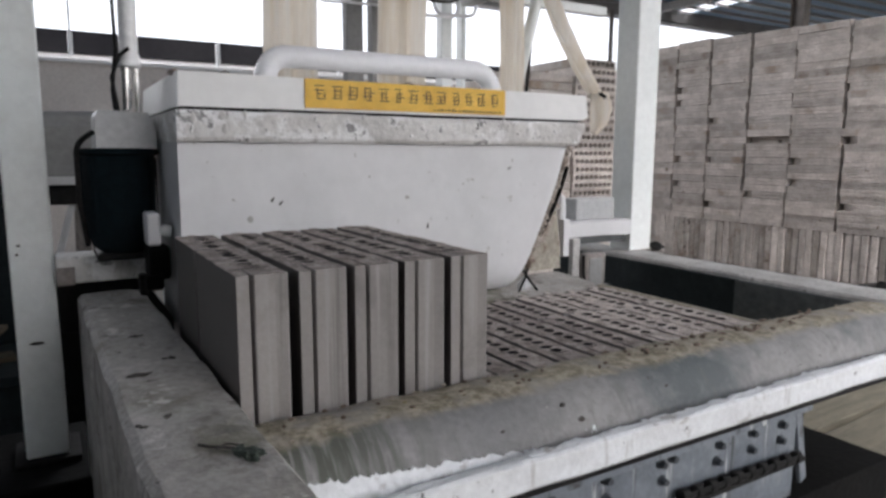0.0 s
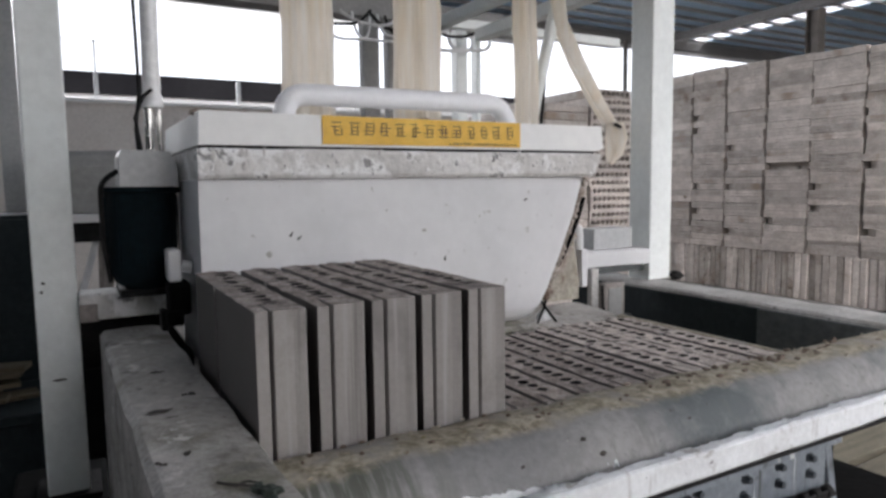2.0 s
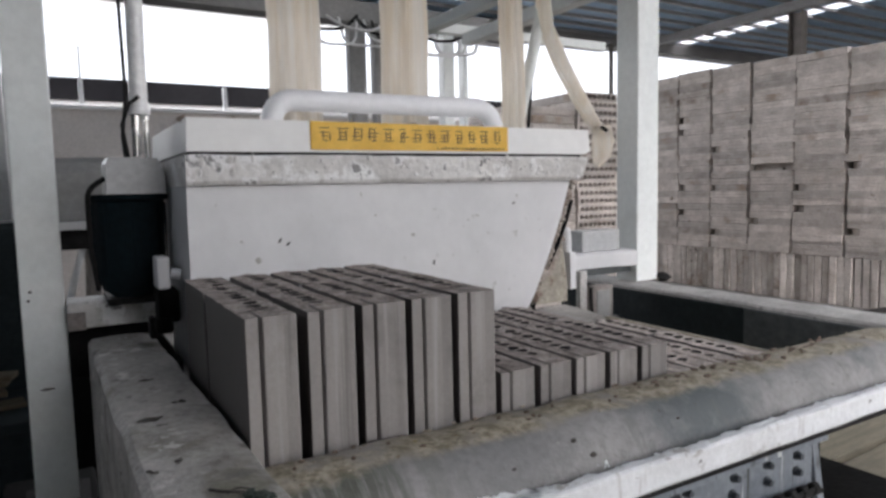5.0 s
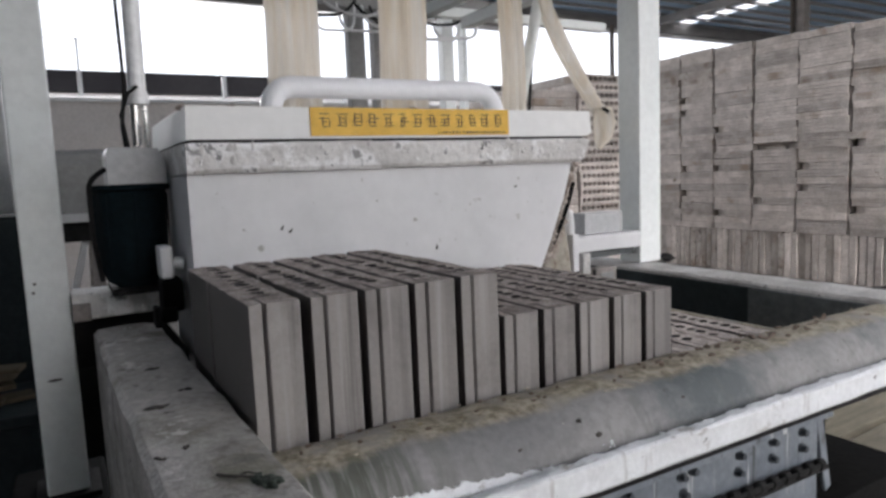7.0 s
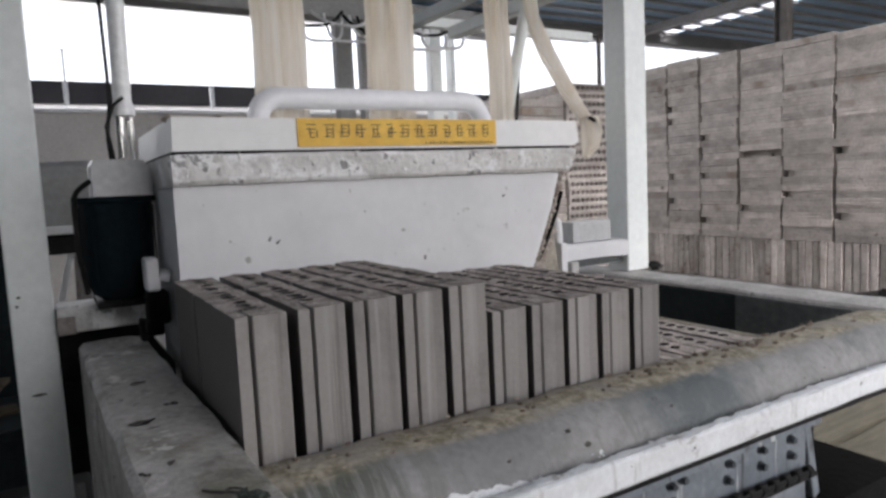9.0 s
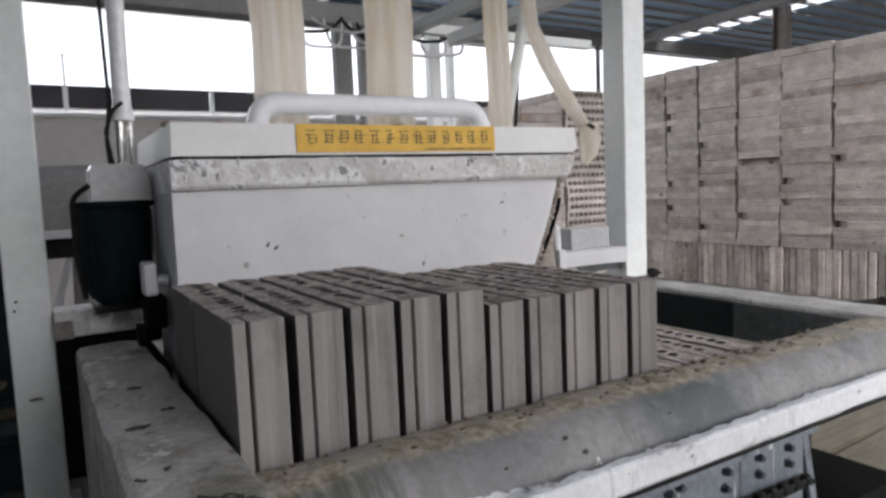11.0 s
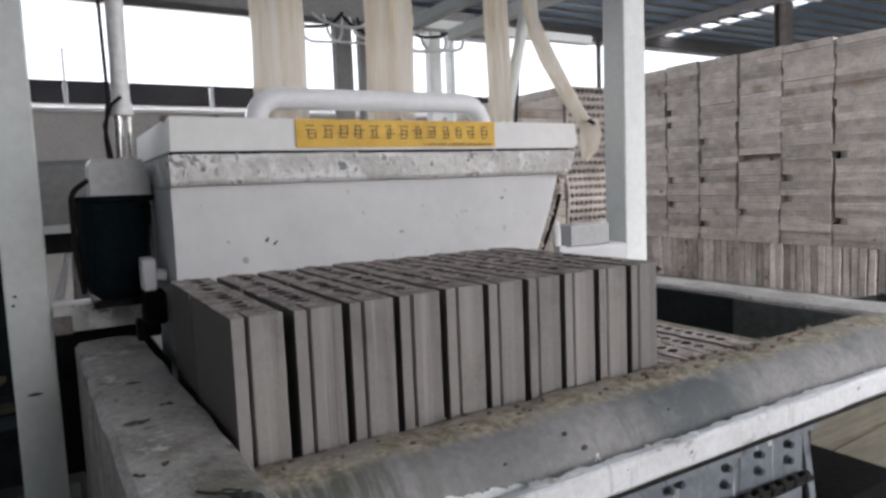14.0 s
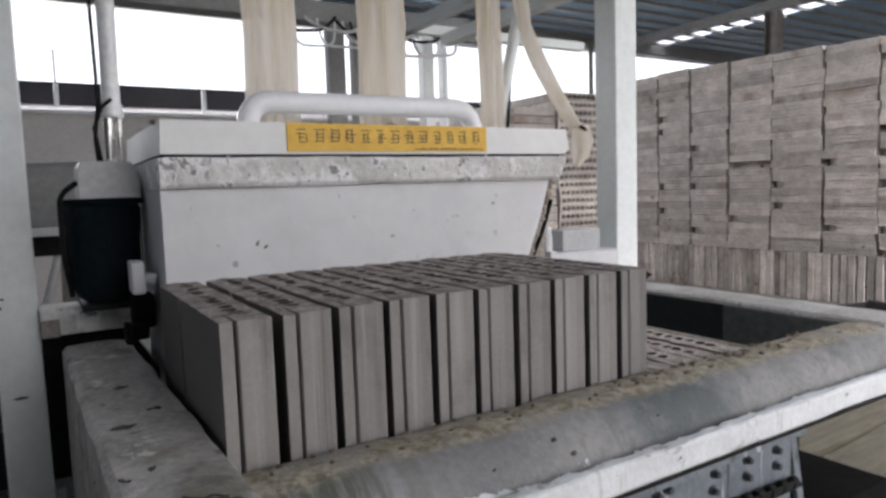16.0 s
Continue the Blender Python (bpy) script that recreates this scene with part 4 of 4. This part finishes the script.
part("bunched_end", tube([(1.80, 1.09, 1.80), (1.805, 1.08, 1.74), (1.80, 1.08, 1.68), (1.77, 1.08, 1.63)], [0.036, 0.046, 0.036, 0.014], 20, None, True, lambda i, a: 1 + 0.18 * math.sin(3 * a + i)),
     M["cloth"], rag, "bunched cloth end", True)
part("strap", tube([(1.795, 1.09, 1.775), (1.805, 1.09, 1.79)], 0.040, 18, None, False), M["dark"], rag)
st = thing("stay_rod", "pale steel stay rod leaning over the hopper", "rod")
part("rod", tube([(1.375, 1.13, 1.739), (1.63, 1.13, 2.70)], 0.024, 12), M["column"], st, smooth=True)
part("wire", tube([(1.46, 1.16, 1.739), (1.485, 1.16, 2.0), (1.51, 1.16, 2.20), (1.60, 1.14, 2.6)], 0.007, 8), M["dark"], st, "black cable")

# ---- overhead steel platform behind ----
pf = thing("platform_frame", "grey steel platform frame standing behind the hopper", "platform", (0, 0, 0))
for x, y, w, m in ((1.49, 3.0, 0.11, "lintel"), (1.655, 3.05, 0.05, "lintel"), (2.17, 3.0, 0.085, "column"), (2.37, 3.1, 0.035, "column"), (-0.5, 3.0, 0.09, "grey")):
    part("post", box(x - w / 2, x + w / 2, y - 0.04, y + 0.04, 0, 2.62, 0.004), M[m], pf)
part("beam", box(-0.6, 2.50, 2.94, 3.08, 2.62, 2.75, 0.006), M["lintel"], pf)
part("beam", box(1.70, 3.2, 2.50, 2.56, 2.50, 2.56, 0.004), M["column"], pf)
part("beam", box(1.86, 1.93, -0.6, 2.3, 2.385, 2.45, 0.004), M["column"], pf, "white painted overhead beam")
part("beam", box(0.2, 1.9, 1.02, 1.18, 2.701, 2.78, 0.006), M["column"], pf)
part("beam", box(1.75, 1.82, 1.25, 2.93, 2.50, 2.565, 0.006), M["column"], pf)
part("hanger", box(1.76, 1.81, 1.10, 1.15, 2.50, 2.70, 0.004), M["grey"], pf)
part("hanger", box(1.75, 1.82, 1.10, 1.249, 2.50, 2.565, 0.004), M["grey"], pf)
random.seed(3)
for i in range(7):
    x, w = 1.18 + 0.13 * i + random.uniform(-0.05, 0.05), random.uniform(0.16, 0.34)
    low = random.uniform(2.40, 2.50)
    part("cable", tube(bend([(x, 2.86, 2.615), (x + 0.02, 2.82, low), (x + w, 2.82, low + random.uniform(-0.02, 0.03)), (x + w + 0.03, 2.86, 2.615)], 0.07), random.choice((0.008, 0.011)), 8),
         M["dark" if i == 3 else "duct"], pf, "pale hanging cable" if i != 3 else "black hanging cable", True)
for i in range(5):
    path = [(1.02 + 0.2 * i, 2.8, 2.60), (1.10 + 0.2 * i, 2.75, 2.50 + 0.03 * (i % 2)), (1.32 + 0.2 * i, 2.75, 2.52), (1.42 + 0.2 * i, 2.8, 2.62)]
    part("cable", tube(bend(path, 0.08), 0.010, 8), M["frame" if i % 2 else "dark"], pf, smooth=True)

# ---- left background ----
tk = thing("feed_tank", "dusty grey tank on legs with a white edge bar", "tank", (-0.55, 2.8, 0))
part("shell", loft([(-0.30, 1.44), (-0.30, 1.66), (-0.26, 1.71), (-0.20, 1.735), (0.20, 1.735), (0.26, 1.71), (0.30, 1.66), (0.30, 1.44)], 0.19, 0.53, 3, 0.01), M["lintel"], tk)
part("edge_bar", box(0.20, 0.50, -0.34, -0.301, 1.395, 1.435, 0.004), M["frame"], tk, "white edge bar")
part("under_frame", box(0.20, 0.48, -0.28, 0.28, 1.30, 1.438), M["dark"], tk)
# sheet added to make the space under the tank black
part("skirt", box(0.10, 0.50, -0.30, -0.285, 0.0, 1.06), M["near_black"], tk, "black sheet added for the dark space under the tank")
for x in (0.23, 0.40):
    for y in (-0.24, 0.24):
        part("leg", bar((x, y, 0), (x + 0.04, y, 1.30), 0.05, 0.05), M["steel"], tk)
part("brace", bar((0.42, -0.24, 1.40), (0.32, -0.24, 1.05), 0.03, 0.03), M["frame"], tk)
# cabinet form, doors and handles are added for a plain dark surface
sc = thing("steel_cabinet", "dark teal cabinet added for a plain dark surface behind the chest", "cabinet", (-0.98, 2.75, 0))
part("body", box(-0.60, 0.60, -0.28, 0.25, 0.06, 1.44, 0.006), M["teal"], sc)
for x in (-0.595, 0.005):
    door = part("door", box(x, x + 0.59, -0.302, -0.281, 0.08, 1.42, 0.003), M["teal"], sc)
    part("handle", box(x + (0.52 if x < 0 else 0.04), x + (0.55 if x < 0 else 0.07), -0.322, -0.3025, 0.85, 0.98, 0.003), M["dark"], door)
part("plinth", box(-0.58, 0.58, -0.26, 0.24, 0.0, 0.059), M["dark"], sc)
rc = thing("tool_chest", "dark teal steel chest below the tank", "chest", (-1.0, 2.12, 0))
part("body", box(-0.75, 0.60, -0.25, 0.25, 0.0, 0.66, 0.01), M["teal"], rc)
part("lid", box(-0.77, 0.62, -0.27, 0.27, 0.661, 0.70, 0.006), M["teal"], rc)
part("handle", tube(bend([(0.1, -0.251, 0.50), (0.1, -0.29, 0.50), (0.3, -0.29, 0.50), (0.3, -0.251, 0.50)], 0.015), 0.008, 8), M["dark"], rc)
random.seed(17)
z = 0.701
for i in range(7):
    bm = box(-random.uniform(0.2, 0.4), random.uniform(0.2, 0.36), -0.05, 0.05, 0, 0.02, 0.002)
    t = tagged(finish("scrap_board", bm, M["wood"]), "dusty scrap board lying crosswise on the chest", "board", "scrap boards")
    t.matrix_world = pose(-0.80 + random.uniform(-0.03, 0.06), 2.08 + random.uniform(-0.05, 0.08), z, 0, 0, random.uniform(-18, 18))
    z += 0.0205


# ---- stacks of finished boards ----
def plain_board(name, l, w, h, bev=0.006, cover="dry"):
    bm = box(0, l, 0, w, 0, h, bev, seg=1)
    me = bpy.data.meshes.new(name)
    bmesh.ops.recalc_face_normals(bm, faces=bm.faces)
    bm.to_mesh(me)
    bm.free()
    me.materials.append(M[cover])
    return me


def rough_board(name, chip, wide, cover="dry"):
    """A flat board with an uneven broken end; some have a corner knocked off."""
    random.seed(chip * 7 + 1)
    bm = bmesh.new()
    n, rows = 12, []
    for i in range(n + 1):
        y = wide * i / n
        e = 0.006 * noise.noise(Vector((chip * 3.3, y * 14, 0))) + 0.004 * noise.noise(Vector((chip * 5.1, y * 50, 2)))
        if chip % 4 == 3 and i >= n - 2:
            e += 0.10 * (i - n + 3) / 3
        up, d = 0.003 * noise.noise(Vector((chip, y * 9, 7))), 0.005 * noise.noise(Vector((y * 40, chip, 1)))
        rows.append([bm.verts.new(p) for p in ((e + 0.004, y, 0.0), (e, y, 0.004), (e, y, 0.037), (e + 0.009 + d, y, 0.041), (e + 0.009 + d, y, 0.046), (e + 0.002, y, 0.050), (e, y, 0.0835 + up * 0.8),
                                               (e + 0.005, y, 0.088 + up * 0.2), (2.4, y, 0.088), (2.4, y, 0.0))])
    for r0, r1 in zip(rows, rows[1:]):
        for j in range(10):
            bm.faces.new((r0[j], r0[(j + 1) % 10], r1[(j + 1) % 10], r1[j]))
    bm.faces.new(rows[0])
    bm.faces.new(rows[-1])
    me = bpy.data.meshes.new(name)
    bmesh.ops.recalc_face_normals(bm, faces=bm.faces)
    bm.to_mesh(me)
    bm.free()
    me.materials.append(M[cover])
    return me


edge_mes = [plain_board("upright_panel", 2.4, 0.086, 0.598, 0.009, c) for c in ("dry", "stained")]
SX = 8.0
edges = [7.03, 6.40, 5.93, 5.34, 4.72, 4.09, 3.42, 2.79, 2.16]
widths = [a - b - 0.034 for a, b in zip(edges, edges[1:] + [1.53])]
boards = [[rough_board("stacked_panel", k + 8 * (c % 3), w) for k in range(8)] + [rough_board("stacked_panel", 2 + 8 * (c % 3), w, "stained")] for c, w in enumerate(widths)]
random.seed(2)
y = 1.55
while y < 7.0:
    dark = random.random() < 0.3
    ob = new("upright_panel", edge_mes[dark])
    ob.matrix_world = pose(SX + 0.012 + random.uniform(-0.016, 0.016), y, 0, 0, 0, random.uniform(-0.25, 0.25))
    tagged(ob, "brown-stained wall panel standing on its long edge under the stack" if dark else "dry grey-brown wall panel standing on its long edge under the stack", "wall panel", "upright panels")
    y += 0.092 + random.choice((0.0, 0.001, 0.003, 0.012))
for c, y in enumerate(edges):
    z = 0.600
    wide, flat_mes = widths[c], boards[c]
    lean = random.uniform(-0.0010, 0.0010)
    run = 0.0
    pitch = ((3.175, 3.165, 3.18, 3.16, 3.145, 3.13, 3.10, 3.09, 3.09)[c] - 0.600) / 28
    for k in range(28):
        if random.random() < 0.22:
            run = random.uniform(-0.018, 0.018)
        stained = c in (1, 2) and 23 <= k <= 25 or random.random() < 0.03
        ob = new("stacked_panel", flat_mes[8 if stained else random.choice((0, 1, 2, 4, 5, 6, 0, 1, 2, 4, 5, 6, 0, 1, 2, 4, 5, 6, 3, 7))])
        ob.matrix_world = pose(SX + random.uniform(-0.010, 0.010) + (0.10 if random.random() < 0.006 else 0.0), y - wide - 0.017 + lean * (k - 14) + run + random.uniform(-0.011, 0.011), z + random.uniform(-0.0015, 0.0015), random.uniform(-0.25, 0.25), 0, random.uniform(-0.3, 0.3))
        tagged(ob, "rust-stained brown wall panel lying flat in a high stack" if stained else "dry grey-brown wall panel lying flat in a high stack", "wall panel", "stacked panels")
        z += pitch

w, h = 0.60, 0.088
outline = [(0, 0), (w, 0), (w, h), (0, h)]
bm = holed_prism(outline, [(0.055 + 0.07 * i, h / 2, 0.029) for i in range(8)], -2.0, 0.0, 0.5)
for v in bm.verts:
    v.co = Vector((v.co.x, -v.co.z, v.co.y))
hol = bpy.data.meshes.new("hollow_panel")
bmesh.ops.recalc_face_normals(bm, faces=bm.faces)
bm.to_mesh(hol)
bm.free()
hol.materials.append(M["dry"])
hol.materials.append(M["dry"])
side_me = plain_board("side_panel", 0.588, 2.0, 0.0855, 0.011)
random.seed(4)
for c in range(2):
    for k in range(29):
        if c == 0 and k > 26:
            continue
        ob = new("hollow_panel", hol if c else side_me)
        ob.matrix_world = pose((4.72 if c else 4.10) + random.uniform(-0.012, 0.012), 4.5 + random.uniform(-0.015, 0.015), 0.0885 * k, 0, 0, random.uniform(-0.3, 0.3))
        tagged(ob, "dry hollow panel in a stack, round core holes showing", "wall panel", "hollow panels in a stack")


bm = loft([(-0.30, 0.0), (0.30, 0.0), (0.36, 0.12), (0.33, 0.12), (0.28, 0.03), (-0.28, 0.03), (-0.33, 0.12), (-0.36, 0.12)], -0.75, 0.60, 6, 0.006, "y")
box(-0.34, 0.34, 0.60, 0.63, 0.0, 0.10, 0.004, bm)
box(-0.34, 0.34, -0.78, -0.75, 0.0, 0.10, 0.004, bm)
t = tagged(finish("trough", bm, M["dark"]), "black steel trough lying on the ground before the stacked panels", "trough")
t.matrix_world = pose(7.35, 2.25, 0.001, 0, 0, -12)
random.seed(9)
for i in range(7):
    t = tagged(finish("ground_board", box(-1.2, 1.2, -0.14, 0.14, 0, 0.05, 0.004), M["old_wood"]), "dusty beige board lying flat on the ground beside the machine", "board", "boards on the ground")
    t.matrix_world = pose(4.2 + random.uniform(-0.1, 0.1), 0.1 + 0.31 * i, 0.001, 0, 0, 4 + random.uniform(-3, 3))


# ---- what moves ----
RISE = [(0.0, 0.0), (2.6, 0.0), (3.2, 0.003), (3.6, 0.010), (4.0, 0.028), (4.2, 0.038), (4.7, 0.069), (5.2, 0.101), (5.7, 0.133), (6.1, 0.154), (6.3, 0.160),
        (6.5, 0.163), (7.0, 0.170), (7.5, 0.178), (8.0, 0.184), (8.5, 0.192), (9.0, 0.199), (9.5, 0.206), (10.0, 0.213), (10.5, 0.220), (11.0, 0.227), (11.5, 0.233),
        (12.0, 0.240), (12.5, 0.246), (13.0, 0.253), (13.5, 0.259), (13.8, 0.260), (16.0, 0.260)]


def motions():
    for ob in lift:
        p = ob.location.copy()
        walk(ob, [(t, pose(p.x, p.y, p.z + d)) for t, d in RISE])


motions()
